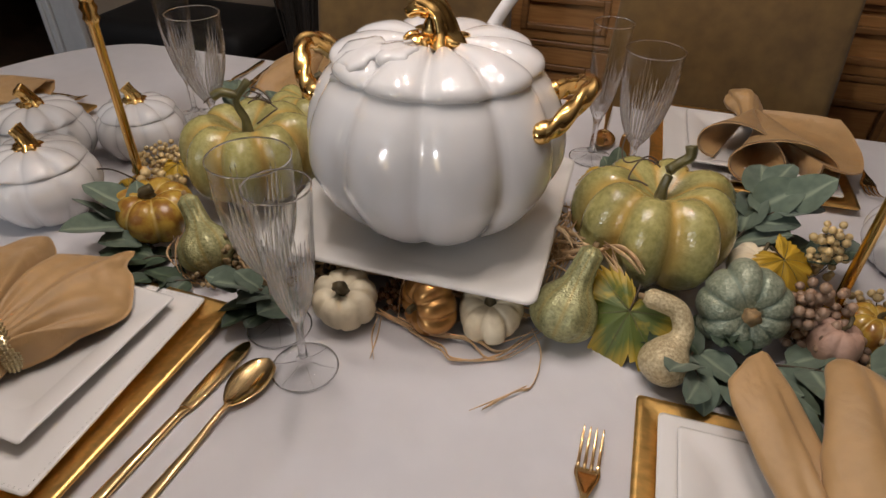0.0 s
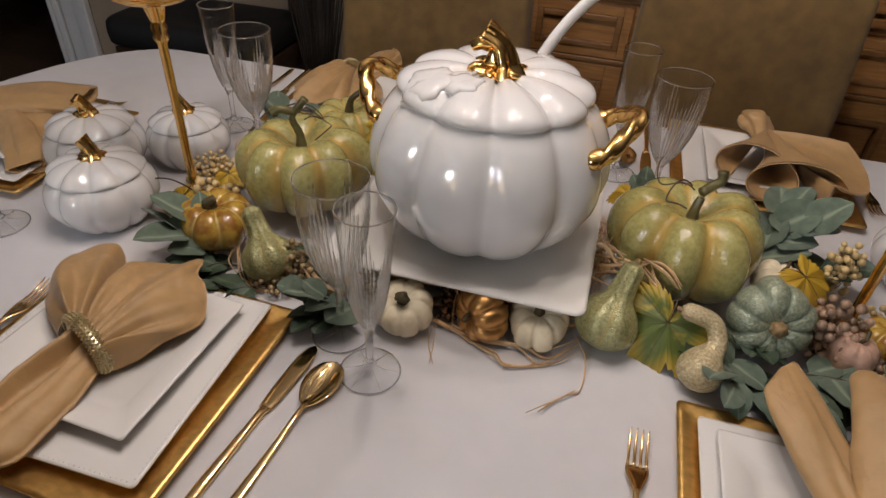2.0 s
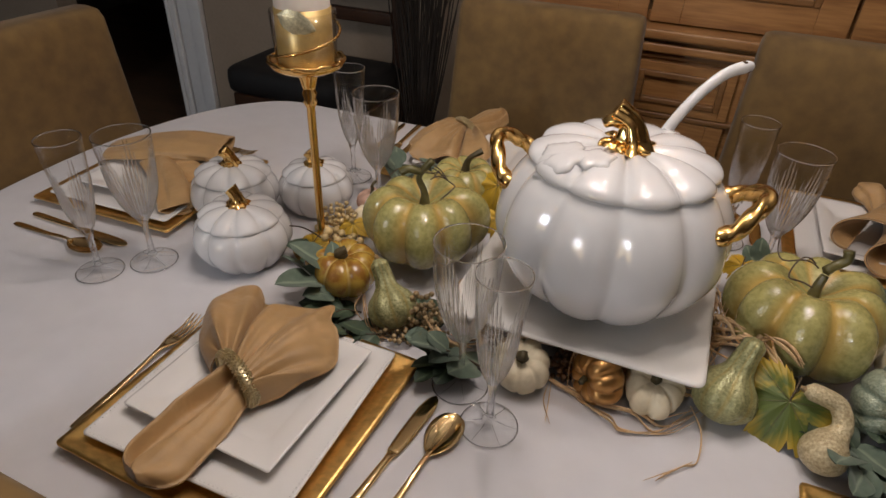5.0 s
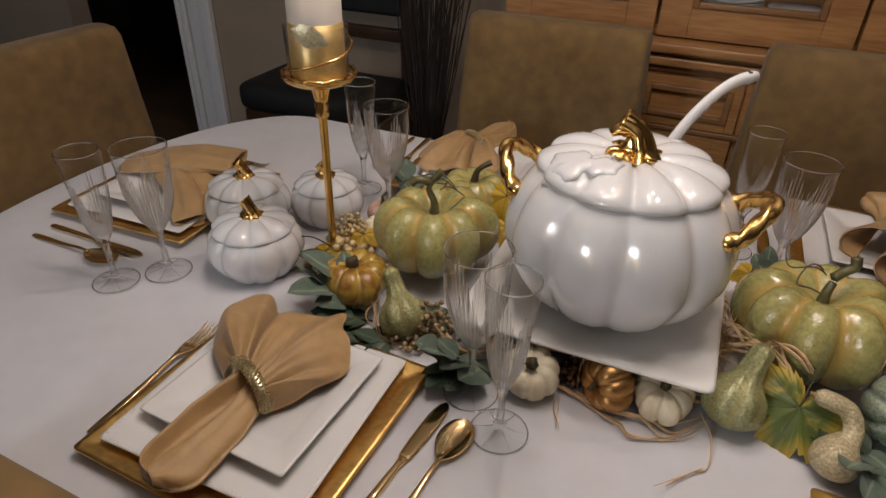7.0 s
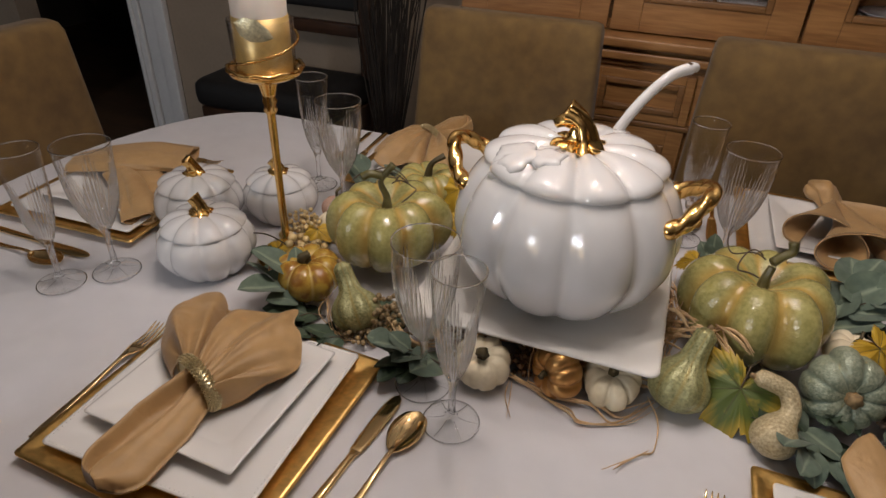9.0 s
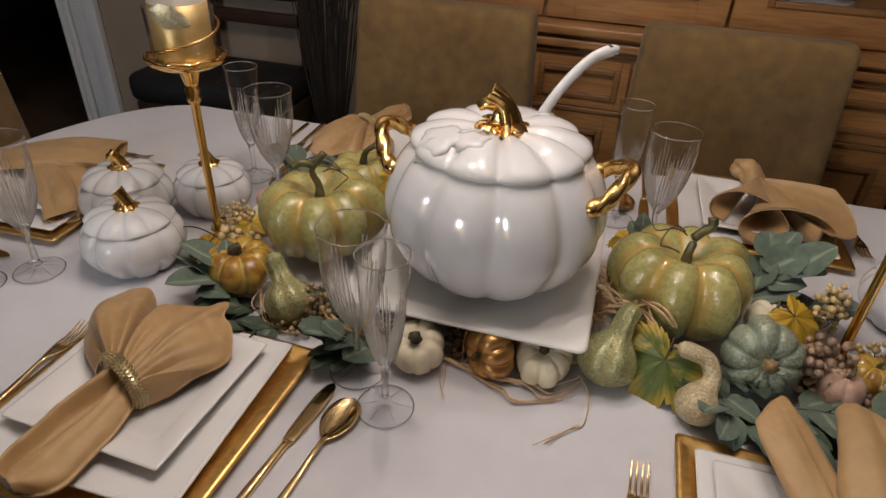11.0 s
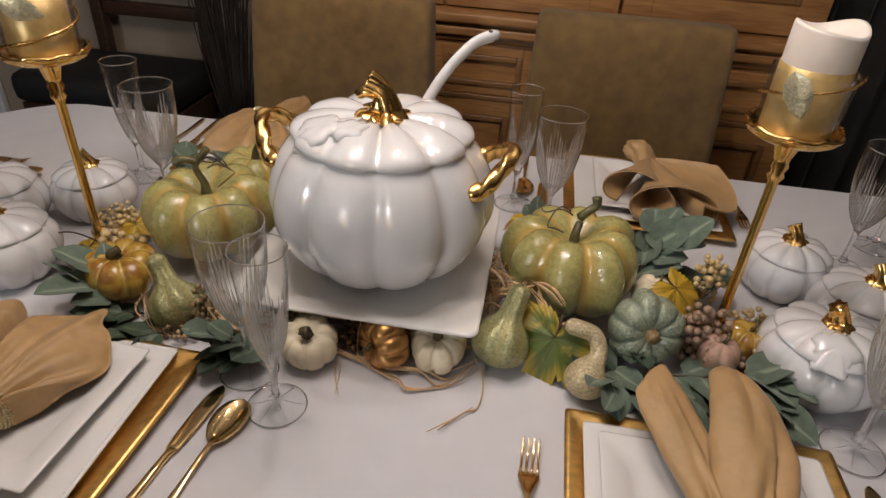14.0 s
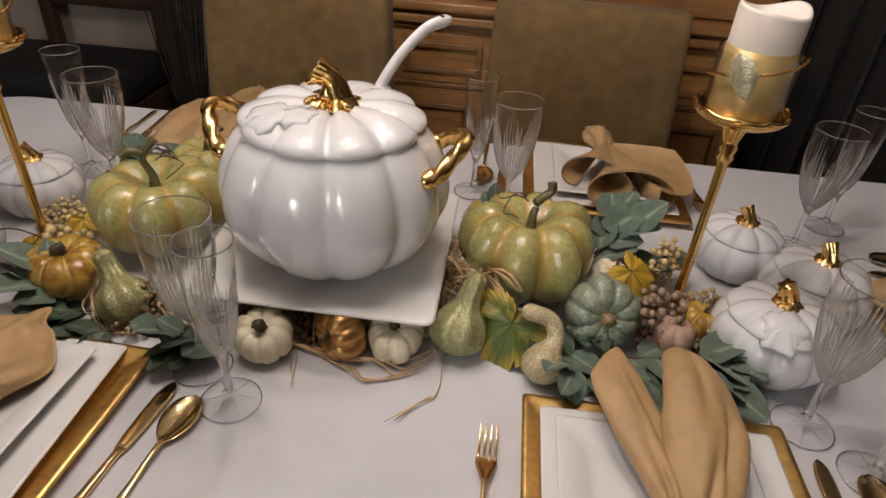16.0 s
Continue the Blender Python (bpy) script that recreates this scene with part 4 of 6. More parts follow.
def candlestick(x, y, label, leaf_turn, leaf_mat, leaf_angle, slant, leaf_high):
    c = thing("candlestick", label, "candlestick", pose(x, y, TOP), group="gold candlesticks")
    part("foot", lathe([(0.001, 0), (0.05, 0), (0.052, 0.004), (0.045, 0.008), (0.018, 0.014), (0.009, 0.03)], 32), GOLD, c)
    part("pole", lathe([(0.0078, 0.02), (0.0066, 0.04), (0.0062, 0.15), (0.0066, 0.262), (0.011, 0.27), (0.0085, 0.276), (0.0115, 0.284), (0.009, 0.29), (0.0105, 0.296), (0.0165, 0.318), (0.017, 0.324)], 24), GOLD, c)
    part("dish", lathe([(0.001, 0.323), (0.045, 0.323), (0.052, 0.327), (0.0555, 0.333), (0.0545, 0.337), (0.05, 0.336), (0.046, 0.331), (0.001, 0.3305)], 48), GOLD, c)
    part("dish_rim", tube([(0.054 * math.cos(a), 0.054 * math.sin(a), 0.336 + 0.0012 * math.sin(9 * a)) for a in np.linspace(0, 2 * math.pi, 40)], 0.0034, 90, 8, 1, 0.2, 120), GOLD, c)
    cup = part("glass_cup", lathe([(0.044, 0.331), (0.0455, 0.36), (0.047, 0.405), (0.0455, 0.405), (0.0442, 0.36), (0.0428, 0.333)], 48), PANE, c)
    wire = [(0.0505 * math.cos(a), 0.0505 * math.sin(a), 0.341 + 0.066 * (a - 0.6 + leaf_turn) / 5.6) for a in np.linspace(0.6 - leaf_turn, 6.2 - leaf_turn, 40)]
    part("vine_wire", tube(wire, 0.0021, 140, 6, 1, 0.25, 200), GOLD, c)
    rows = []
    ca, sa = math.cos(radians(slant)), math.sin(radians(slant))
    for u in np.linspace(-1, 1, 17):
        w = 0.0145 * (1 - u * u) ** 0.85 * (1 - 0.25 * u) * (1 + 0.05 * math.cos(u * 40)) + 0.0004
        row = []
        for v in np.linspace(-1, 1, 9):
            along_, up__ = 0.027 * u * ca - w * v * sa, 0.027 * u * sa + w * v * ca
            a = radians(leaf_angle) + along_ / 0.052
            rr = 0.0535 + 0.002 * (1 - v * v) + 0.0008 * math.cos(u * 26 + 6 * abs(v))
            row.append((rr * math.cos(a), rr * math.sin(a), leaf_high + up__))
        rows.append(row)
    back = [[(p[0] * 0.985, p[1] * 0.985, p[2]) for p in r] for r in rows]
    part("metal_leaf", join(grid(rows), grid(back)), leaf_mat, c, "embossed metal leaf")
    k = thing("pillar_candle", "cream pillar candle with a gold band in a glass cup", "candle", pose(x, y, TOP + 0.3312))
    part("gold_band", lathe([(0.001, 0.0), (0.0395, 0.0), (0.04, 0.004), (0.04, 0.079), (0.0385, 0.0795)], 48), GOLDWAX, k)

    def melt(th, i, r, z):
        return r, z + np.where(z > 0.11, 0.004 * np.sin(2 * th + 1) + 0.002 * np.sin(3 * th), 0)
    part("wax_top", lathe([(0.039, 0.0792), (0.039, 0.118), (0.0375, 0.122), (0.034, 0.121), (0.031, 0.112), (0.001, 0.109)], 48, melt), WAX, k)
    return c


candlestick(-0.546, 0.862, "tall gold candlestick with a leaf vine round its cup", 3.2, SILVERLEAF, -66, -22, 0.399)
candlestick(0.427, 0.872, "tall gold candlestick with a glittering leaf on its cup", 0.35, SILVERLEAF, -121, -66, 0.386)

# ---- pumpkins and gourds ----
knotty = lambda s, bend: ([(0, 0, -0.02 * s), (0.004 * s, 0, 0.02 * s), (bend * 0.4, -0.004, 0.045 * s), (bend, 0.006, 0.062 * s)], [0.013 * s, 0.0085 * s, 0.0065 * s, 0.008 * s])


def up(stem, z):
    return [(p[0], p[1], p[2] + z) for p in stem[0]], stem[1]


gl = pumpkin("green_pumpkin", "large glossy green crackled pumpkin with gold grooves and dark stem", pose(-0.376, 0.910, TOP + 0.012), 0.103, 0.142, 8, 0.25, GREEN, up(([(0, 0, -0.02), (0.003, -0.003, 0.02), (-0.006, -0.006, 0.05), (0.012, 0.004, 0.078)], [0.011, 0.0058, 0.0045, 0.0058]), 0.1), GREENSTEM, 0.3, 1.15, 3)
part("stem_branch", tube([(-0.004, -0.005, 0.158), (-0.02, -0.015, 0.164), (-0.032, -0.02, 0.158)], [0.006, 0.006, 0.0065], 10, 9, 4, 0.15), GREENSTEM, gl)
for a, s in ((0.3, 1), (2.2, -1), (-0.6, 1)):
    q = np.linspace(0, 1, 14)
    part("tendril", tube([(0.004 + (0.012 + 0.05 * t) * math.cos(a + 3 * s * t), (0.012 + 0.05 * t) * math.sin(a + 3 * s * t), 0.15 - 0.012 * t + 0.007 * math.sin(9 * t)) for t in q], 0.0011, 30, 5), TWIG, gl)
gr = pumpkin("green_pumpkin", "large glossy green crackled pumpkin with gold grooves and bent stem", pose(0.203, 0.902, TOP + 0.008, -3, 0, 12), 0.107, 0.150, 8, 0.25, GREEN, up(([(0, 0, -0.02), (0.0, 0.0, 0.012), (0.004, 0.002, 0.03)], [0.010, 0.006, 0.005]), 0.108), GREENSTEM, 0.3, 1.15, 7)
part("stem_branch", tube([(0.002, 0.0, 0.146), (0.016, 0.008, 0.153), (0.026, 0.008, 0.162), (0.025, 0.011, 0.174)], [0.0065, 0.006, 0.0062, 0.0068], 14, 12, 5, 0.15), GREENSTEM, gr)
for a, s in ((2.6, 1), (3.6, -1)):
    part("tendril", tube([((0.012 + 0.07 * t) * math.cos(a + 1.6 * s * t), (0.012 + 0.07 * t) * math.sin(a + 1.6 * s * t), 0.152 + 0.008 * math.sin(8 * t)) for t in np.linspace(0, 1, 14)], 0.0011, 30, 5), TWIG, gr)
pumpkin("green_pumpkin", "smaller glossy green pumpkin with a curled dark stem", pose(-0.368, 1.078, TOP + 0.008), 0.070, 0.112, 8, 0.2, GREEN, up(knotty(0.7, 0.03), 0.09), STEM, 0.2, 1.5, 9)
pumpkin("amber_pumpkin", "small amber glazed pumpkin with a pale stripe among leaves", pose(-0.452, 0.772, TOP + 0.012, 4, 2, 40), 0.056, 0.075, 8, 0.13, AMBER, up(([(0, 0, -0.015), (-0.002, 0, 0.004), (-0.008, -0.004, 0.014), (0.004, -0.004, 0.02)], [0.014, 0.0085, 0.007, 0.006]), 0.056), STEM, 0.2, 2, 2)
pumpkin("ivory_pumpkin", "mini ivory pumpkin with a black stem under the tray", pose(-0.140, 0.708, TOP + 0.003, 20, 0, 10), 0.039, 0.063, 8, 0.12, IVORY, up(([(0, 0, -0.01), (0.001, 0, 0.006), (-0.003, -0.004, 0.014), (0.004, -0.006, 0.02)], [0.009, 0.0068, 0.006, 0.0066]), 0.053), STEM, 0.2, 2, 4)
pumpkin("ivory_pumpkin", "mini ivory pumpkin with a short brown stem in raffia", pose(0.030, 0.740, TOP + 0.002, 13, 0, 0), 0.0405, 0.056, 8, 0.12, IVORY, up(([(0, 0, -0.01), (0.0, 0, 0.006), (0.002, -0.003, 0.012)], [0.008, 0.006, 0.005]), 0.044), STEM, 0.22, 2, 6)
pumpkin("bronze_pumpkin", "mini shiny bronze-painted pumpkin lying on its side", pose(-0.041, 0.719, TOP + 0.037, 88, 0, -40) @ pose(0, 0, -0.028), 0.038, 0.058, 8, 0.14, BRONZE, up(([(0, 0, -0.01), (0.0, 0, 0.006), (0.003, 0.0, 0.014)], [0.006, 0.004, 0.0038]), 0.044), STEM, 0.2, 2, 8)
pumpkin("blue_green_pumpkin", "small blue-green glittered pumpkin tipped on its side", pose(0.309, 0.800, TOP + 0.054, 70, 0, 6) @ pose(0, 0, -0.037), 0.0515, 0.072, 9, 0.09, BLUEGREEN, up(([(0, 0, -0.012), (0.0, 0.0, 0.004), (0.0, 0, 0.012)], [0.010, 0.0085, 0.0095]), 0.058), CORK, 0.2, 2, 5)
pumpkin("pink_pumpkin", "tiny dusty pink pumpkin beside a white bowl", pose(-0.528, 1.012, TOP + 0.002), 0.030, 0.048, 8, 0.1, PINKISH, up(knotty(0.35, 0.006), 0.045), STEM, 0.15, 2, 5)
pumpkin("ivory_pumpkin", "mini ivory pumpkin half hidden behind berries", pose(-0.503, 0.952, TOP + 0.002), 0.030, 0.05, 8, 0.1, IVORY, up(knotty(0.35, 0.006), 0.04), STEM, 0.15, 2, 5)
pumpkin("ivory_pumpkin", "mini ivory pumpkin tucked beside a yellow leaf", pose(0.332, 0.895, TOP + 0.02), 0.034, 0.052, 8, 0.1, IVORY, up(knotty(0.3, 0.006), 0.042), STEM, 0.15, 2, 5)
pumpkin("pink_pumpkin", "small dusty pink gourd behind mauve berries", pose(0.408, 0.79, TOP + 0.008), 0.028, 0.055, 7, 0.06, PINKISH, up(knotty(0.3, 0.006), 0.045), STEM, 0.1, 2, 5)
pumpkin("amber_pumpkin", "small amber pumpkin behind the candlestick foot", pose(0.455, 0.83, TOP + 0.006), 0.032, 0.055, 8, 0.1, AMBER, up(knotty(0.3, 0.006), 0.045), STEM, 0.15, 2, 5)


def gourd(name, label, points, radii, mat, around=36, ribs=8, rib=0.09, stem=True):
    """A long-necked gourd along a bent axis, in world places."""
    o = np.array(points[0])
    g = thing(name, label, "gourd", pose(*o))
    pts = [tuple(np.array(p) - o) for p in points]
    geo = tube(pts, radii, 44, around, ribs, rib, 0.8)
    ob = part("body", geo, mat, g)
    th = np.arange(around) / around * 2 * np.pi
    rib_attribute(ob, np.tile(np.clip(-np.cos(ribs * th), 0, 1) ** 3, 44))
    if stem:
        e, d = np.array(pts[-1]), np.array(pts[-1]) - np.array(pts[-2])
        d = d / np.linalg.norm(d)
        part("stem_end", tube([tuple(e - d * 0.004), tuple(e + d * 0.006)], [radii[-1] * 0.8, radii[-1] * 0.5], 5, 10, 5, 0.2), CORK, g)
    return g


GREEN_BULB = [(0.0, 0.1), (0.04, 0.45), (0.1, 0.68), (0.2, 0.9), (0.3, 0.99), (0.4, 1.0), (0.5, 0.95), (0.58, 0.82), (0.645, 0.58), (0.70, 0.44), (0.8, 0.38), (0.88, 0.36), (0.95, 0.36), (1.0, 0.14)]
CREAM_BULB = [(0.0, 0.12), (0.03, 0.5), (0.08, 0.75), (0.15, 0.93), (0.24, 1.0), (0.31, 1.0), (0.37, 0.93), (0.43, 0.79), (0.475, 0.58), (0.52, 0.45), (0.6, 0.41), (0.95, 0.4), (1.0, 0.2)]


def bulb(centre, neck, R):
    """The bent axis of a gourd: through the bulb from its blossom end, then along the neck."""
    c, n = Vector(centre), Vector(neck[0])
    d = (n - c).normalized()
    return [tuple(c - d * R * 0.95), tuple(c - d * R * 0.45), tuple(c), tuple(c + d * R * 0.6)] + list(neck)


def profile(shape, R):
    return list(R * np.interp(np.linspace(0, 1, 45), *zip(*shape)))


gourd("green_gourd", "pale green glittered gourd with a long neck by amber pumpkin", bulb((-0.345, 0.733, 0.794), [(-0.37, 0.754, 0.828), (-0.384, 0.761, 0.852)], 0.035), profile(GREEN_BULB, 0.036), GLITTER, rib=0.07)
gourd("green_gourd", "pale green glittered gourd standing before the big pumpkin", bulb((0.114, 0.751, 0.797), [(0.126, 0.775, 0.845), (0.134, 0.788, 0.868)], 0.038), profile(GREEN_BULB, 0.0395), GLITTER, rib=0.06)
gourd("cream_gourd", "cream glittered gourd with a hooked neck on leaves", bulb((0.228, 0.713, 0.787), [(0.242, 0.739, 0.812), (0.234, 0.753, 0.828), (0.214, 0.754, 0.836), (0.195, 0.755, 0.838)], 0.027), profile(CREAM_BULB, 0.0275), CREAMGLIT, ribs=6, rib=0.015)

# ---- place settings ----
P1 = pose(-0.4325, 0.516, TOP, 0, 0, 0)
P2 = pose(0.360, 0.510, TOP, 0, 0, -0.5)
PL = pose(-0.972, 0.925, TOP, 0, 0, -88)
P3 = pose(0.360, 1.302, TOP, 0, 0, 180)
P4 = pose(-0.430, 1.300, TOP, 0, 0, 179)
PR = pose(0.90, 0.86, TOP, 0, 0, 90)
place_plates(P1, shift=(-0.008, 0.008), turn=-3.0, charger_turn=-3.0, salad_shift=(-0.003, 0.013), label=" under a ringed napkin", beaded=True)
place_plates(P2, shift=(0, 0.0), label=" under a rolled napkin")
place_plates(PL, shift=(0, 0.0), label=" at the table's end")
place_plates(P3, shift=(0, 0.0), label=" before an empty chair")
place_plates(P4, shift=(0, 0.0), label=" on the far side")
place_plates(PR, shift=(0, 0.0), label=" at the other end")

for m in (pose(-0.610, 0.622, TOP), pose(0.165, 0.617, TOP, 0, 0, -1.5), PL @ pose(-0.19, 0.10, 0), P3 @ pose(-0.195, 0.10, 0), P4 @ pose(-0.195, 0.1, 0), PR @ pose(-0.19, 0.1, 0)):
    fork(m)
for m in (pose(-0.228, 0.626, TOP, 0, 0, -7), pose(0.554, 0.633, TOP, 0, 0, -3), PL @ pose(0.205, 0.11, 0, 0, 0, -4), P3 @ pose(0.2, 0.1, 0), P4 @ pose(0.185, 0.09, 0, 0, 0, 3), PR @ pose(0.2, 0.1, 0)):
    knife(m)
for m in (pose(-0.191, 0.606, TOP, 0, 0, -7), pose(0.604, 0.617, TOP, 0, 0, -3), PL @ pose(0.24, 0.085, 0, 0, 0, -4), P3 @ pose(0.24, 0.06, 0), P4 @ pose(0.225, 0.08, 0, 0, 0, 3), PR @ pose(0.245, 0.08, 0)):
    spoon(m)

for kind, x, y, near in (("flute", -0.151, 0.612, "the tray"), ("wine", -0.209, 0.662, "green leaves"), ("flute", 0.611, 0.62, "a gold knife"), ("wine", 0.556, 0.686, "a white bowl"),
                         ("flute", -0.839, 0.652, "gold cutlery"), ("wine", -0.783, 0.712, "a gold charger"), ("flute", 0.104, 1.208, "the far setting"), ("wine", 0.169, 1.12, "the green pumpkin"),
                         ("flute", -0.636, 1.130, "a lidded bowl"), ("wine", -0.532, 1.045, "the green pumpkin"), ("wine", 0.695, 1.125, "a lidded bowl"), ("flute", 0.785, 1.215, "the table's far edge")):
    drinking_glass(kind, x, y, turn=(x * 400) % 72, near=near)

# ---- napkins ----


def fold_tube(points, widths, heights, count=40, around=44, folds=3, deep=0.16, turn=0.0):
    """A loosely rolled length of cloth: a flattened tube with soft lengthwise folds, its end hollow."""
    line = smooth_line(points, count)
    tan = np.gradient(line, axis=0)
    tan /= np.linalg.norm(tan, axis=1)[:, None]
    w = np.interp(np.linspace(0, 1, count), np.linspace(0, 1, len(widths)), widths)
    hgt = np.interp(np.linspace(0, 1, count), np.linspace(0, 1, len(heights)), heights)
    th = np.arange(around) / around * 2 * np.pi
    rows = []
    for i in range(count):
        side = np.cross(tan[i], (0, 0, 1))
        side /= np.linalg.norm(side)
        upv = np.cross(side, tan[i])
        f = 1 + deep * np.cos(folds * th + turn + 1.1 * math.sin(i * 0.09)) + 0.05 * np.cos(7 * th + i * 0.12)
        c, s = np.cos(th), np.sin(th)
        rows.append(line[i] + np.outer(w[i] * np.sign(c) * np.abs(c) ** 0.9 * f, side) + np.outer(hgt[i] * s * f, upv))
    inner = [line[-1] + (rows[-1] - line[-1]) * k - tan[-1] * d for k, d in ((0.9, -0.002), (0.82, 0.004), (0.6, 0.03), (0.2, 0.045))]
    return grid(rows + inner, wrap_v=True, cap=True)


def napkin_ring(parent_at, label, r=0.022, tube_r=0.0085):
    rg = thing("napkin_ring", label, "napkin ring", parent_at, group="napkin rings")
    n = 60
    part("band", grid([[((r + (tube_r - 0.0015) * math.cos(b)) * math.cos(a) * 1.25, tube_r * 0.9 * math.sin(b), (r + (tube_r - 0.0015) * math.cos(b)) * math.sin(a) * 0.82) for b in np.arange(10) / 10 * 2 * np.pi] for a in np.arange(n) / n * 2 * np.pi], True, True), BEAD, rg)
    beads = []
    for k, b in enumerate(np.linspace(-1.35, 1.35, 7)):
        cnt = 46
        for i in range(cnt):
            a = (i + 0.5 * (k % 2)) / cnt * 2 * math.pi
            q = r + (tube_r - 0.001) * math.cos(b)
            beads.append(ball(0.0019, (q * math.cos(a) * 1.25, tube_r * math.sin(b), q * math.sin(a) * 0.82), 1, 3, 6))
    tagged(part("bead_pave", join(*beads), BEAD, rg), kind="stuff")
    return rg


def ear_geo(points, widths, heights, crease, ends=7.0, skew=0.0, hollows=()):
    count, around = 46, 84
    line = smooth_line(points, count)
    tan = np.gradient(line, axis=0)
    tan /= np.linalg.norm(tan, axis=1)[:, None]
    w = np.interp(np.linspace(0, 1, count), np.linspace(0, 1, len(widths)), widths)
    hh = np.interp(np.linspace(0, 1, count), np.linspace(0, 1, len(heights)), heights)
    th = np.arange(around) / around * 2 * np.pi
    rows = []
    for i in range(count):
        side = np.cross(tan[i], (0, 0, 1))
        side /= np.linalg.norm(side)
        upv = np.cross(side, tan[i])
        end = min(1.0, (count - 1 - i) / ends)
        cap_k = math.sqrt(max(0.02, 1 - (1 - end) ** 2))
        k = i / (count - 1)
        f = 1 + 0.05 * np.cos(2 * th + i * 0.06) + 0.02 * np.cos(5 * th - i * 0.07)
        for place, deep, wide in ((2.15 - 0.9 * k, 0.7, 0.16), (0.9 + 0.5 * k, 0.5, 0.45)):
            f = f - crease * deep * (0.5 + 0.5 * k) * np.exp(-((th - place) / wide) ** 2)
        for at_k, long_k, place, deep, wide in hollows:
            f = f - deep * math.exp(-((k - at_k) / long_k) ** 2) * np.exp(-((th - place) / wide) ** 2)
        rows.append(line[i] + np.outer(skew * k ** 4 * np.cos(th) * cap_k, tan[i]) + np.outer(w[i] * cap_k * np.cos(th) * f, side) + np.outer(hh[i] * (0.35 + 0.65 * cap_k) * np.sin(th) * f, upv))
    return grid(rows, wrap_v=True, cap=True)


def fold_tail(length, half, high, lean, n=40, m=46):
    """The tail of a gathered napkin: a flattened loop along -y whose cloth turns up round a deep slit."""
    top, low = [], []
    for k in np.linspace(0, 1, n):
        w = half * (0.62 + 0.38 * min(1, k / 0.45)) * math.sqrt(max(0.0004, 1 - max(0, (k - 0.82) / 0.18) ** 2))
        row, under = [], []
        for q in np.linspace(-1, 1, m):
            slit = -0.05 - 0.52 * k ** 0.8
            wide = 0.13 + 0.22 * math.sin(math.pi * min(1, k * 1.02)) ** 1.2
            body = 0.62 - 0.12 * q
            z = high * (body + (0.92 - body) / (1 + math.exp((q - slit + 0.12) / 0.05))) * (1 - abs(q) ** 4) ** 0.55
            z *= 1 - (0.93 * min(1, 0.35 + 2.2 * k) * min(1, (1 - k) / 0.12)) * math.exp(-((q - slit) / wide) ** 4)
            z *= 1 - 0.14 * math.exp(-((q - 0.5 + 0.25 * k) / 0.13) ** 2) * (1 - k)
            z += 0.0012 * noise.noise((q * 3, k * 6, 4.0))
            x, y = lean * math.sin(1.5 * k) + w * q, 0.012 - (length + 0.012) * k
            row.append((x, y, max(z, 0.0) + 0.002))
            under.append((x * 0.995, y, 0.0))
        top.append(row)
        low.append(under)
    vt, ft = grid(top)
    vl, fl = grid(low)
    ids = [i * m for i in range(n)] + [(n - 1) * m + j for j in range(1, m)] + [i * m + m - 1 for i in range(n - 2, -1, -1)]
    rim_ = [(ids[k], ids[k + 1], ids[k + 1] + n * m, ids[k] + n * m) for k in range(len(ids) - 1)]
    return np.concatenate([vt, vl]), ft + [tuple(i + n * m for i in q[::-1]) for q in fl] + [q[::-1] for q in rim_]


def spread_fan(outline, folds, n=130, m=34, hub=(0.036, 0.002, 0.017), thick=0.0022):
    """Cloth gathered across a ring and spread in two soft lobes that float over the plate.
    folds: (place along the outline, height, width, how far inwards it runs)."""
    o = smooth_line([(x, y, 0) for x, y in outline], 240)
    seg = np.concatenate([[0], np.cumsum(np.linalg.norm(np.diff(o, axis=0), axis=1))])
    vs = np.linspace(0, 1, n)
    edge = np.stack([np.interp(vs, seg / seg[-1], o[:, 0]), np.interp(vs, seg / seg[-1], o[:, 1])], 1)
    rows = []
    for u in np.linspace(0, 1, m):
        row = []
        for v, e in zip(vs, edge):
            start = np.array([-hub[0] * math.cos(math.pi * v), hub[1] + hub[2] * math.cos(math.pi * v)])
            p = start + (e - start) * u
            side = min(1.0, 5 * min(v, 1 - v))
            z = 0.020 * (1 - u) + 0.008 + 0.022 * math.sin(math.pi * (0.12 + 0.72 * u)) * (0.35 + 0.65 * side)
            for place, high, wide, inward in folds:
                q = (v - place) / (wide * (0.35 + 0.65 * u))
                z += high * math.exp(-q * q) * min(1.0, (u / (1 - inward + 1e-6)) ** 1.2 if inward < 1 else 1.0)
            z += 0.0035 * (1 - u) * math.sin(34 * v + 1.0) * min(1, 4 * u + 0.3)
            z += 0.0045 * noise.noise((p[0] * 26, p[1] * 26, 1.3)) * u + 0.002 * noise.noise((p[0] * 70, p[1] * 70, 3.1)) * u
            z -= 0.010 * max(0.0, (u - 0.9) / 0.1) ** 2 * (1 - 0.5 * side)
            row.append((p[0], p[1], max(z, 0.003)))
        rows.append(row)
    return sheet(rows, thick)


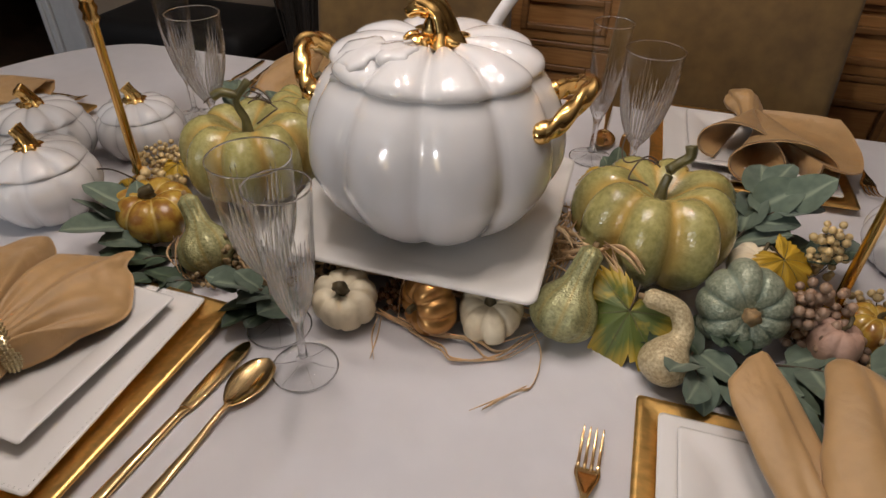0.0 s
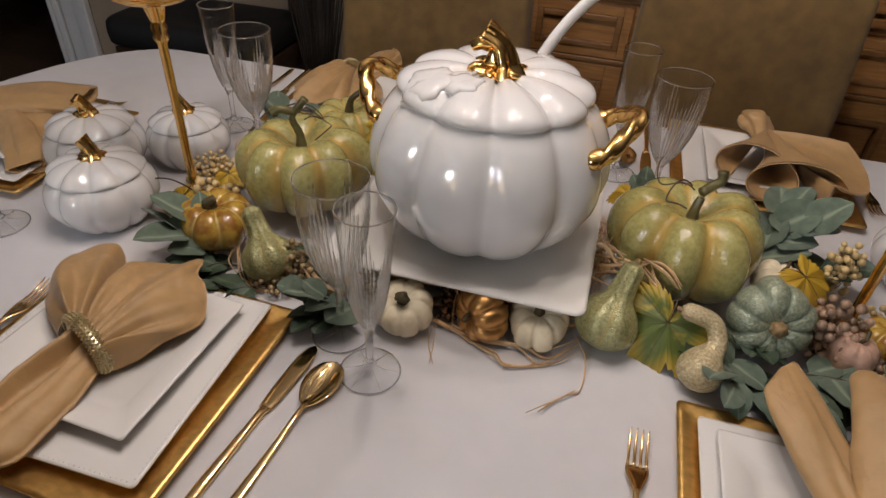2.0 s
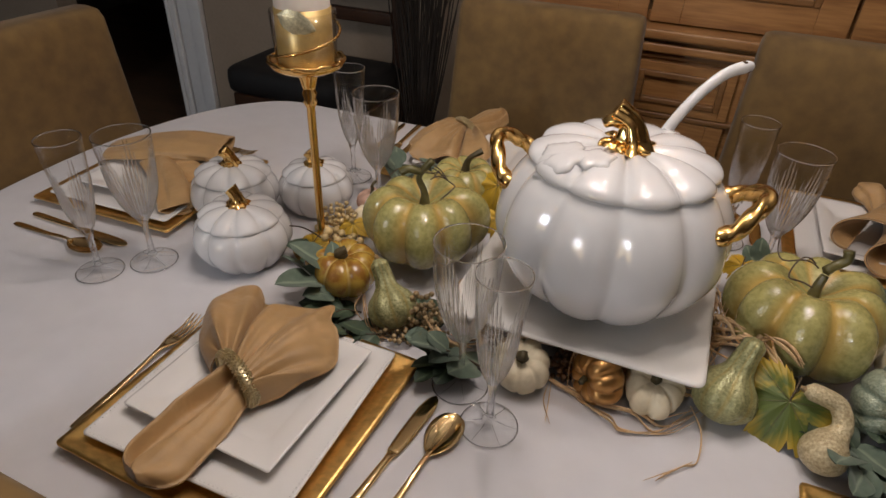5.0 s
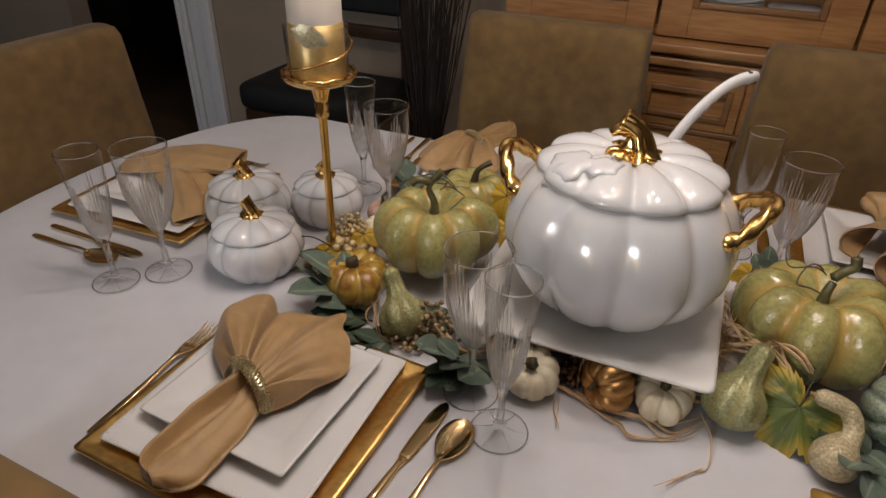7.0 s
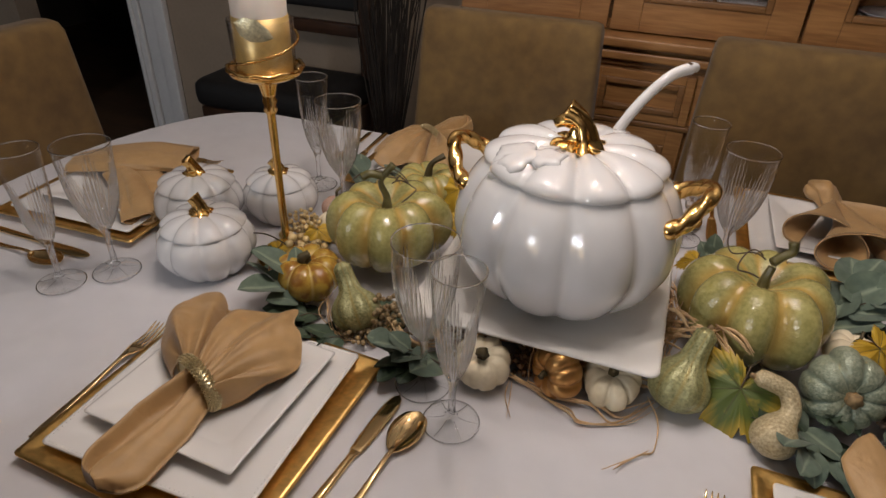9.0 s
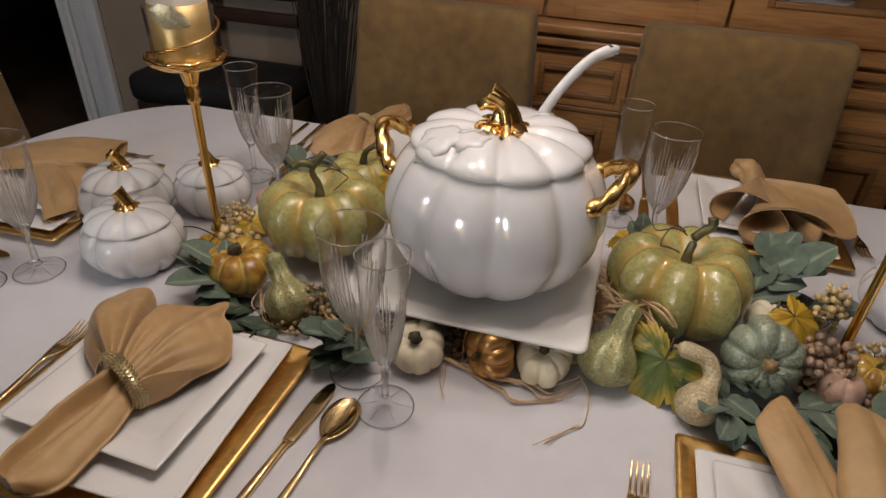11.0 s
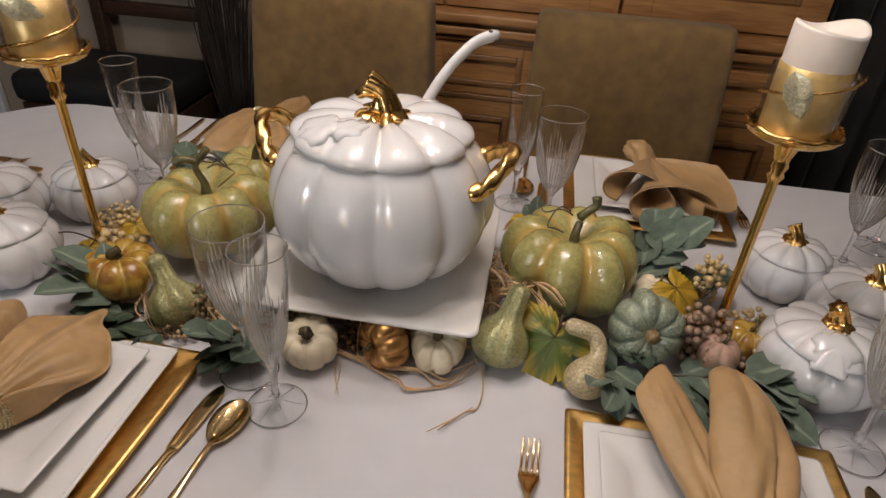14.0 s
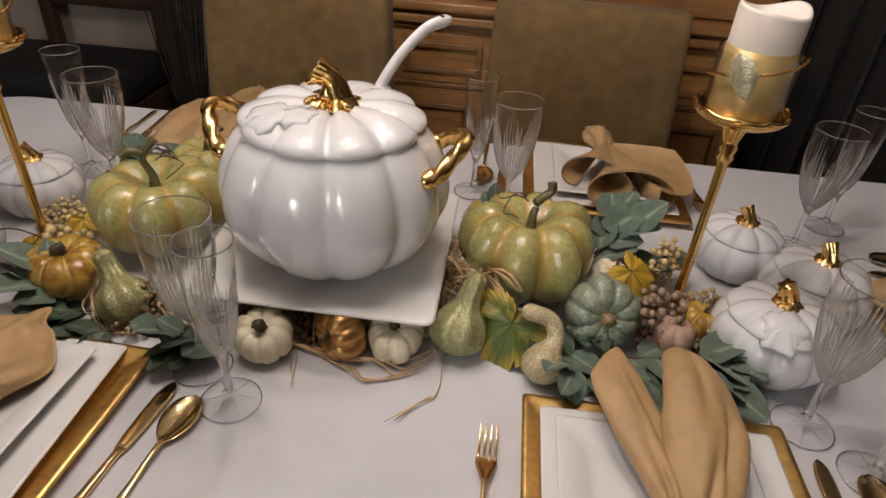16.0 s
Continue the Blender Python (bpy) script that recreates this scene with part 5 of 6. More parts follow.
def sheet(rows, thick):
    """A thin closed cloth from a grid of points, offset along its normals."""
    p = np.array(rows, float)
    du, dv = np.gradient(p, axis=0), np.gradient(p, axis=1)
    nrm = np.cross(dv, du)
    nrm /= np.linalg.norm(nrm, axis=2)[:, :, None] + 1e-9
    m, n = p.shape[:2]
    vt, ft = grid(p + nrm * thick / 2)
    vl, fl = grid(p - nrm * thick / 2)
    ids = [i * n for i in range(m)] + [(m - 1) * n + j for j in range(1, n)] + [i * n + n - 1 for i in range(m - 2, -1, -1)] + [j for j in range(n - 2, -1, -1)]
    rim_ = [(ids[k], ids[k + 1], ids[k + 1] + m * n, ids[k] + m * n) for k in range(len(ids) - 1)]
    return np.concatenate([vt, vl]), [q[::-1] for q in ft] + [tuple(i + m * n for i in q) for q in fl] + rim_


def ringed_napkin(at, label, mirror=1, ring_turn=-26):
    """Napkin gathered through a ring; the fan spreads to +y, the tail lies at -y."""
    nk = thing("napkin", label, "napkin", at, group="tan napkins")
    out = [(-0.046, 0.006), (-0.086, 0.034), (-0.106, 0.066), (-0.119, 0.100), (-0.118, 0.132), (-0.110, 0.156), (-0.096, 0.170), (-0.078, 0.160), (-0.058, 0.140), (-0.042, 0.137), (-0.020, 0.152), (0.008, 0.166), (0.032, 0.174), (0.042, 0.163), (0.048, 0.143), (0.064, 0.132), (0.078, 0.112), (0.090, 0.082), (0.086, 0.056), (0.072, 0.034), (0.060, 0.010), (0.040, -0.014)]
    out = [(mirror * x, y) for x, y in (out if mirror > 0 else out[::-1])]
    folds = [(0.20, 0.010, 0.10, 0.9), (0.415, -0.020, 0.035, 0.95), (0.47, 0.008, 0.03, 0.8), (0.56, -0.007, 0.04, 0.9), (0.65, 0.008, 0.05, 0.7), (0.80, -0.008, 0.035, 0.8), (0.90, 0.006, 0.04, 0.9)]
    part("fan", spread_fan(out, folds if mirror > 0 else [(1 - a, b, c, d) for a, b, c, d in folds], hub=(0.036, 0.002, 0.017 * mirror)), NAPKIN, nk)
    part("tail", moved(fold_tail(0.158, 0.040, 0.034, -0.004), Matrix.Translation((0, 0, 0.005))) if mirror > 0 else moved(fold_tail(0.158, 0.040, 0.034, 0.004), Matrix.Translation((0, 0, 0.005))), NAPKIN, nk)
    napkin_ring(at @ pose(0, 0.002, 0.019, 0, 0, mirror * ring_turn), "antique gold beaded napkin ring round a tan napkin", 0.031, 0.0085)
    return nk


ringed_napkin(pose(-0.450, 0.512, TOP + 0.0285, 0, 0, 0), "tan satin napkin fanned through a gold beaded ring")
ringed_napkin(pose(-0.474, 1.365, TOP + 0.0265, 0, 0, 170), "tan satin napkin fanned out on the far plate")

# rolled napkin with two rounded ears
nk2 = thing("napkin", "tan satin napkin rolled into two rounded ears", "napkin", pose(0, 0, 0), group="tan napkins")


part("ear", ear_geo([(0.352, 0.488, 0.808), (0.345, 0.53, 0.816), (0.327, 0.585, 0.826), (0.305, 0.64, 0.838), (0.292, 0.682, 0.842)], [0.012, 0.022, 0.031, 0.032, 0.025], [0.014, 0.018, 0.017, 0.014, 0.008], 0.10, 2.2, 0.020, ((0.45, 0.3, 1.0, 0.3, 0.25), (0.2, 0.2, 1.9, 0.3, 0.25), (0.85, 0.15, 1.9, 0.3, 0.5))), NAPKIN, nk2)
part("ear", ear_geo([(0.368, 0.488, 0.808), (0.381, 0.53, 0.822), (0.391, 0.585, 0.835), (0.391, 0.645, 0.846), (0.383, 0.70, 0.85)], [0.014, 0.038, 0.046, 0.037, 0.021], [0.014, 0.021, 0.024, 0.020, 0.010], 0.10, 4.0, -0.008, ((0.42, 0.18, 0.8, 0.4, 0.22), (0.2, 0.2, 1.3, 0.35, 0.22), (0.7, 0.18, 1.5, 0.2, 0.25))), NAPKIN, nk2)
part("gather", fold_tube([(0.360, 0.515, 0.808), (0.360, 0.485, 0.806), (0.364, 0.43, 0.802), (0.37, 0.375, 0.8)], [0.026, 0.021, 0.03, 0.042], [0.018, 0.018, 0.016, 0.012]), NAPKIN, nk2)
napkin_ring(pose(0.360, 0.492, TOP + 0.046), "antique gold beaded napkin ring round the rolled napkin")

# ruffled napkin on the far plate
nk3 = thing("napkin", "tan satin napkin opened into a loose ruffled fan", "napkin", pose(0.372, 1.262, TOP + 0.03, 0, 0, 0), group="tan napkins")


def ruffle(n=170, m=30):
    """A fan of cloth gathered at the back; its free edge turns over in two loops, then opens in one wide scoop."""
    rows = []
    for u in np.linspace(0.03, 1, m):
        row = []
        for v in np.linspace(0, 1, n):
            loops = v < 0.6
            w = 2 * math.pi * 2 * v / 0.6
            a = (-113 + 38 * v / 0.6 if loops else -75 + 58 * (v - 0.6) / 0.4) - (15 * math.sin(w) * u if loops else 0)
            R = 0.190 + 0.07 * math.sin(math.pi * v) - 0.045 * (0.5 - 0.5 * math.cos(w) if loops else 0) - 0.05 * max(0, v - 0.75) / 0.25
            if loops:
                z = 0.004 + 0.062 * (0.5 - 0.5 * math.cos(w)) * u ** 0.6
            else:
                q = (v - 0.6) / 0.4
                z = 0.003 + 0.040 * q ** 2.0 * u ** 0.6 + 0.05 * (1 - q) ** 3 * u ** 1.5
            z += 0.016 * (1 - u) + 0.002 * noise.noise((v * 14, u * 5, 7))
            row.append((R * u * math.cos(radians(a)), R * u * math.sin(radians(a)), z))
        rows.append(row)
    return sheet(rows, 0.0026)


part("ruffle", moved(ruffle(), pose(0.006, 0.138, -0.006)), NAPKIN, nk3)
part("crest", fold_tube([(0.0, 0.10, 0.012), (-0.004, 0.14, 0.022), (-0.012, 0.160, 0.026), (-0.018, 0.178, 0.026)], [0.016, 0.024, 0.032, 0.030], [0.012, 0.018, 0.020, 0.014], 30, 44, 3, 0.16), NAPKIN, nk3)

# folded napkin at the table's end
nkl = thing("napkin", "tan satin napkin folded in a soft roll with drooping loops", "napkin", pose(0, 0, 0), group="tan napkins")
part("roll", fold_tube([(-1.11, 0.945, TOP + 0.040), (-1.04, 0.975, TOP + 0.050), (-0.96, 1.010, TOP + 0.056), (-0.885, 1.035, TOP + 0.052)], [0.040, 0.052, 0.056, 0.050], [0.010, 0.014, 0.017, 0.017], folds=2, deep=0.08), NAPKIN, nkl)
part("loop", fold_tube([(-1.0, 0.95, TOP + 0.040), (-0.93, 0.915, TOP + 0.038), (-0.87, 0.868, TOP + 0.032), (-0.832, 0.83, TOP + 0.026)], [0.024, 0.030, 0.034, 0.028], [0.012, 0.018, 0.018, 0.012], folds=3, deep=0.2), NAPKIN, nkl)
part("loop", fold_tube([(-0.98, 0.955, TOP + 0.034), (-0.92, 0.94, TOP + 0.034), (-0.868, 0.93, TOP + 0.030)], [0.030, 0.036, 0.032], [0.012, 0.016, 0.013], folds=2, deep=0.2, turn=1), NAPKIN, nkl)
ringed_napkin(PR @ pose(0, 0.0, 0.026), "tan satin napkin gathered on the end plate", mirror=-1)

# ---- foliage ----


def leaf_geo(L, W, bend=0.25, fold=0.25, tipw=0.6, rows=9, cols=7, serr=0.0):
    """One leaf along +y, with a sunk midrib, bent and folded; two layers."""
    up_, low = [], []
    for u in np.linspace(0, 1, rows):
        w = W * (math.sin(math.pi * u ** tipw) ** 0.58 * 0.5 if 0 < u < 1 else 0.0) + 0.0006
        y, zc = L * math.sin(bend * u) / bend, -L * (1 - math.cos(bend * u)) / bend
        r = [(w * v, y, zc + fold * w * abs(v) - 0.0008 * (1 - abs(v)) + 0.001 * math.sin(9 * u + 3 * v)) for v in np.linspace(-1, 1, cols)]
        up_.append(r)
        low.append([(p[0], p[1], p[2] - 0.0007) for p in r])
    a, b = grid(up_), grid(low)
    return join((a[0], [q[::-1] for q in a[1]]), b)


vein = np.tile(1 - np.abs(np.linspace(-1, 1, 7)) * 1.6, 18).clip(0, 1)


def sprig(at, label, n, L, W, mat, seed, length=0.12, arc=0.3, spread=70, name="leaf_sprig", droop=12):
    """A stem along +y with leaves to both sides and one at its tip; each leaf is a part."""
    rnd = random.Random(seed)
    sp = thing(name, label, "leaves", at, group="leaf sprigs")
    line = smooth_line([(0, 0, 0), (rnd.uniform(-0.01, 0.01), length * 0.5, arc * length * 0.5), (rnd.uniform(-0.012, 0.012), length, arc * length * 0.55)], 20)
    part("twig", tube(line[::4], [0.0018, 0.0008], 12, 5), TWIG, sp)
    for i in range(n):
        k = (i + 0.6) / n
        p = line[min(19, int(k * 19))]
        side = 1 if i % 2 else -1
        yaw = side * rnd.uniform(0.45, 1.0) * spread * (1 - 0.6 * k) if i < n - 1 else rnd.uniform(-15, 15)
        s = rnd.uniform(0.75, 1.15) * (1 - 0.15 * k)
        geo = leaf_geo(L * s * 1.06, W * s * 1.36, rnd.uniform(0.15, 0.6), rnd.uniform(0.1, 0.4), rnd.uniform(0.62, 0.8))
        rib_attribute(part("leaf", geo, mat, sp, at=pose(*p, rnd.uniform(-droop, 30), rnd.uniform(-25, 25), yaw)), vein)
    return sp


LS = "grey-green lambs ear sprig on the tablecloth"
for i, (x, y, z, el, yaw, n, L, W, length, mat, words) in enumerate((
        (-0.430, 0.735, 0.012, 34, 112, 5, 0.074, 0.034, 0.07, LEAF, "beside the amber pumpkin"),
        (-0.425, 0.745, 0.020, 42, 82, 4, 0.070, 0.034, 0.06, LEAF, "behind the amber pumpkin"),
        (-0.400, 0.735, 0.004, 8, 140, 5, 0.070, 0.034, 0.06, DARKLEAF, "under the green gourd"),
        (-0.340, 0.712, 0.004, 3, 130, 5, 0.050, 0.026, 0.07, DARKLEAF, "near the napkin"),
        (-0.190, 0.695, 0.010, 20, 116, 7, 0.046, 0.034, 0.09, LEAF, "beside the wine glass"),
        (-0.215, 0.705, 0.004, 6, 150, 6, 0.046, 0.026, 0.06, DARKLEAF, "behind the wine glass"),
        (-0.270, 0.735, 0.004, 6, 80, 5, 0.05, 0.028, 0.08, DARKLEAF, "behind the berries"),
        (-0.50, 1.09, 0.012, 30, 40, 5, 0.066, 0.038, 0.07, LEAF, "before the far glasses"),
        (-0.40, 1.12, 0.006, 20, 60, 5, 0.062, 0.034, 0.08, LEAF, "behind the green pumpkin"),
        (0.305, 0.945, 0.035, 30, -68, 6, 0.070, 0.046, 0.10, LEAF, "behind the large pumpkin"),
        (0.315, 0.965, 0.040, 34, -40, 5, 0.070, 0.046, 0.09, LEAF, "beside the far plate"),
        (0.330, 0.93, 0.012, 14, -78, 6, 0.070, 0.034, 0.10, DARKLEAF, "under the candle"),
        (0.295, 0.745, 0.006, 8, -150, 8, 0.056, 0.03, 0.09, LEAF, "under the blue-green pumpkin"),
        (0.330, 0.755, 0.006, 6, -178, 8, 0.056, 0.03, 0.09, DARKLEAF, "behind the plate"),
        (0.270, 0.765, 0.010, 10, 170, 7, 0.052, 0.03, 0.09, LEAF, "beneath the cream gourd"),
        (0.345, 0.765, 0.008, 10, -125, 8, 0.062, 0.032, 0.12, LEAF, "reaching past the berries"),
        (0.400, 0.77, 0.008, 10, -140, 7, 0.066, 0.036, 0.10, LEAF, "beside a white bowl"),
        (0.420, 0.755, 0.020, 16, -112, 5, 0.068, 0.04, 0.06, LEAF, "in front of a white bowl"),
        (0.250, 0.80, 0.010, 10, 150, 6, 0.05, 0.028, 0.06, DARKLEAF, "between the gourds"),
        (0.285, 0.83, 0.010, 12, -160, 6, 0.05, 0.028, 0.06, DARKLEAF, "behind the pumpkins"),
        (0.44, 0.83, 0.006, 10, -60, 6, 0.055, 0.03, 0.08, DARKLEAF, "below the candlestick"),
        (0.150, 1.045, 0.030, 50, 10, 3, 0.05, 0.03, 0.04, LEAF, "behind the tray"),
        (-0.50, 0.83, 0.006, 8, 100, 5, 0.048, 0.024, 0.06, DARKLEAF, "below the candlestick"),
        (-0.225, 1.06, 0.010, 16, 10, 5, 0.05, 0.03, 0.07, DARKLEAF, "behind the tureen"))):
    sprig(pose(x, y, TOP + z) @ pose(0, 0, 0, 0, 0, yaw) @ pose(0, 0, 0, el, 0, 0), ("dark green" if mat is DARKLEAF else "grey-green lambs ear") + " leaf sprig " + words, n, L, W, mat, 40 + i, length)


def maple_geo(size, cup=0.25, n=240, curl=0.0):
    """A five-lobed toothed leaf, its lobes folded along their veins."""
    tips = [(0, 1.0), (27, 0.60), (55, 0.92), (82, 0.55), (112, 0.70), (150, 0.42), (180, 0.10)]
    th = np.linspace(0, 2 * np.pi, n, endpoint=False)
    d = np.degrees(np.abs((th + np.pi) % (2 * np.pi) - np.pi))
    lob = np.interp(d, *zip(*tips))
    lob = lob * (1 + 0.20 * (1 - ((d / 9.0) % 1.0)) - 0.10)
    fold = np.cos(np.radians(d * 360 / 56.0))
    up_, low = [], []
    for k in np.linspace(0.02, 1, 12):
        r = size * lob * k
        x, y = r * np.sin(th), r * np.cos(th)
        z = -cup * r * r / size - 0.05 * size * k * fold + curl * x * x / size + 0.05 * size * np.sin(3 * th + 4 * k) * k * k
        p = np.stack([x, y, z], 1)
        up_.append(p)
        low.append(p - np.array([0, 0, 0.0008]))
    return join(grid(up_, wrap_v=True, cap=False), grid(low, wrap_v=True))


def maple_leaf(at, size, mat, label, cup=0.25):
    m = thing("maple_leaf", label, "leaf", at, group="maple leaves")
    rib_attribute(part("blade", maple_geo(size, cup), mat, m), np.tile(np.repeat(np.linspace(0.02, 1, 12), 240), 2))
    for a in (0, 55, -55, 112, -112):
        d = (math.sin(radians(a)), math.cos(radians(a)))
        part("vein", tube([(0, 0, 0.0006), (d[0] * size * 0.35, d[1] * size * 0.35, 0.0008 - cup * size * 0.1), (d[0] * size * 0.7, d[1] * size * 0.7, -cup * size * 0.48)], [0.0005, 0.0002], 8, 5), GREENSTEM, m)
    part("stalk", tube([(0, 0, 0), (0.002, -size * 0.2, 0.001), (0.004, -size * 0.36, 0.002)], [0.0012, 0.0009], 8, 5), TWIG, m)
    return m


maple_leaf(pose(0.184, 0.752, TOP + 0.056, -52, -8, 160), 0.088, MAPLE, "green and yellow cloth maple leaf hanging between gourds", 0.3)
maple_leaf(pose(0.352, 0.872, TOP + 0.080, -34, 10, 235), 0.062, MAPLEGOLD, "yellow cloth maple leaf beside the large green pumpkin", 0.35)
maple_leaf(pose(-0.292, 1.045, TOP + 0.10, -50, 0, 175), 0.055, MAPLEGOLD, "yellow cloth maple leaf behind the tureen", 0.3)
maple_leaf(pose(-0.270, 0.985, TOP + 0.07, -40, 0, 200), 0.045, MAPLEGOLD, "yellow cloth maple leaf low behind the tray", 0.3)
maple_leaf(pose(-0.548, 0.838, TOP + 0.030, -28, 0, 150), 0.048, MAPLEGOLD, "yellow cloth maple leaf at the candlestick's foot", 0.3)
maple_leaf(pose(-0.508, 0.905, TOP + 0.04, -30, 0, 200), 0.036, MAPLEGOLD, "small yellow maple leaf among cream berries", 0.3)
maple_leaf(pose(0.125, 1.035, TOP + 0.06, -40, 0, 150), 0.04, MAPLEGOLD, "yellow cloth maple leaf beside the tray corner", 0.3)


def berries(at, size, n, r, mat, label, seed, stems=9):
    """A cluster of berries on thin stalks."""
    rnd = np.random.RandomState(seed)
    b = thing("berry_cluster", label, "berries", pose(*at), group="berry clusters")
    geo, pts = [], []
    tries = 0
    while len(pts) < n and tries < 6000:
        tries += 1
        p = rnd.normal(0, 0.5, 3)
        if np.linalg.norm(p) > 1:
            continue
        p = p * size
        if at[2] + p[2] < TOP + r:
            continue
        if all(np.linalg.norm(p - q) > 1.75 * r for q in pts):
            pts.append(p)
            geo.append(ball(r * rnd.uniform(0.8, 1.1), p, 1, 6, 9))
    tagged(part("berry_head", join(*geo), mat, b), kind="stuff")
    low = np.array([0, 0, max(TOP - at[2], -size[2])])
    tagged(part("stalk_tuft", join(*[tube([low, (low + pts[i]) / 2 + rnd.normal(0, 0.004, 3), pts[i]], [0.0011, 0.0006], 6, 4) for i in range(0, min(len(pts), stems * 3), 3)]), TWIG, b), kind="stuff")


berries((-0.298, 0.738, TOP + 0.030), (0.046, 0.034, 0.040), 110, 0.0042, BERRY, "cluster of small tan berries beside the green gourd", 1)
berries((-0.325, 0.706, TOP + 0.012), (0.040, 0.020, 0.016), 45, 0.0038, BERRY, "spray of small tan berries lying on the cloth", 2)
berries((-0.543, 0.922, TOP + 0.034), (0.044, 0.034, 0.026), 90, 0.0042, CREAMBERRY, "cluster of cream berries beside the candlestick", 3)
berries((-0.515, 0.862, TOP + 0.034), (0.058, 0.026, 0.018), 16, 0.0075, CREAMBERRY, "cluster of round cream berries and small leaves", 4)
berries((-0.090, 0.738, TOP + 0.020), (0.020, 0.026, 0.024), 60, 0.0036, RUSTBERRY, "cluster of dark rust berries under the tray", 5)
berries((-0.19, 0.745, TOP + 0.026), (0.035, 0.026, 0.028), 60, 0.0040, RUSTBERRY, "cluster of dark brown berries under the tray's edge", 6)
berries((0.00, 0.81, TOP + 0.026), (0.06, 0.03, 0.026), 60, 0.0038, RUSTBERRY, "cluster of dark brown berries behind mini pumpkins", 7)
berries((0.382, 0.812, TOP + 0.050), (0.048, 0.036, 0.046), 90, 0.0060, MAUVEBERRY, "cluster of mauve brown berries beside the blue-green pumpkin", 8)
berries((0.415, 0.795, TOP + 0.024), (0.050, 0.030, 0.026), 50, 0.0052, MAUVEBERRY, "spray of small mauve berries near a white bowl", 9)
berries((0.412, 0.925, TOP + 0.070), (0.026, 0.026, 0.040), 50, 0.0052, CREAMBERRY, "cluster of cream green berries behind the candlestick", 10)
berries((0.475, 0.872, TOP + 0.040), (0.046, 0.020, 0.018), 36, 0.0050, CREAMBERRY, "spray of cream green berries reaching past the candlestick", 11)
berries((0.455, 0.805, TOP + 0.024), (0.024, 0.026, 0.030), 36, 0.0050, CREAMBERRY, "spray of cream berries near a white bowl", 12)
berries((-0.19, 1.02, TOP + 0.05), (0.02, 0.03, 0.03), 40, 0.0040, CREAMBERRY, "pale berries behind the tureen", 13)

# ---- raffia ----


def raffia(at, label, strands, seed, wander=0.006):
    """Loose straw: flat strands along rough lines."""
    rnd = random.Random(seed)
    r = thing("raffia_bundle", label, "raffia", pose(*at))
    for base, copies in strands:
        for _ in range(copies):
            pts = [(p[0] - at[0] + rnd.gauss(0, wander), p[1] - at[1] + rnd.gauss(0, wander), max(p[2] - at[2] + rnd.gauss(0, wander * 0.5), TOP + 0.002 - at[2])) for p in base]
            part("strand", tube(pts, [0.001, 0.0030, 0.0026, 0.0009], 26, 6, squash=0.25), RAFFIA, r)


Z = TOP + 0.004
raffia((0.0, 0.68, TOP), "loose pale raffia strands lying before the mini pumpkins", (
    ([(-0.094, 0.705, Z + 0.008), (-0.089, 0.68, Z), (-0.085, 0.640, Z)], 2),
    ([(-0.062, 0.720, Z + 0.008), (-0.050, 0.698, Z), (-0.012, 0.682, Z + 0.002), (0.004, 0.670, Z), (0.05, 0.690, Z), (0.088, 0.735, Z + 0.010)], 3),
    ([(-0.07, 0.712, Z + 0.006), (-0.035, 0.702, Z + 0.006), (0.01, 0.698, Z + 0.004), (0.05, 0.697, Z), (0.085, 0.738, Z + 0.008)], 3),
    ([(-0.055, 0.735, Z + 0.035), (-0.062, 0.712, Z + 0.012), (-0.030, 0.700, Z + 0.004), (-0.006, 0.722, Z + 0.016)], 2),
    ([(-0.078, 0.738, Z + 0.05), (-0.074, 0.722, Z + 0.03), (-0.068, 0.708, Z + 0.008)], 2),
    ([(0.084, 0.735, Z + 0.008), (0.097, 0.705, Z), (0.094, 0.665, Z), (0.083, 0.640, Z), (0.047, 0.608, Z)], 1),
    ([(0.048, 0.612, Z), (0.066, 0.632, Z + 0.001), (0.086, 0.648, Z)], 1),
    ([(-0.11, 0.715, Z + 0.01), (-0.075, 0.706, Z + 0.004), (-0.04, 0.700, Z)], 3)), 5, 0.004)
raffia((0.10, 0.9, TOP), "bundle of reddish raffia straw packed beside the tray", (
    ([(0.085, 0.80, Z + 0.02), (0.095, 0.86, Z + 0.045), (0.10, 0.93, Z + 0.04), (0.09, 0.99, Z + 0.02)], 14),
    ([(0.10, 0.82, Z + 0.05), (0.085, 0.86, Z + 0.03), (0.11, 0.90, Z + 0.02)], 10),
    ([(0.13, 0.83, Z + 0.07), (0.10, 0.845, Z + 0.05), (0.09, 0.88, Z + 0.06)], 8)), 6, 0.012)
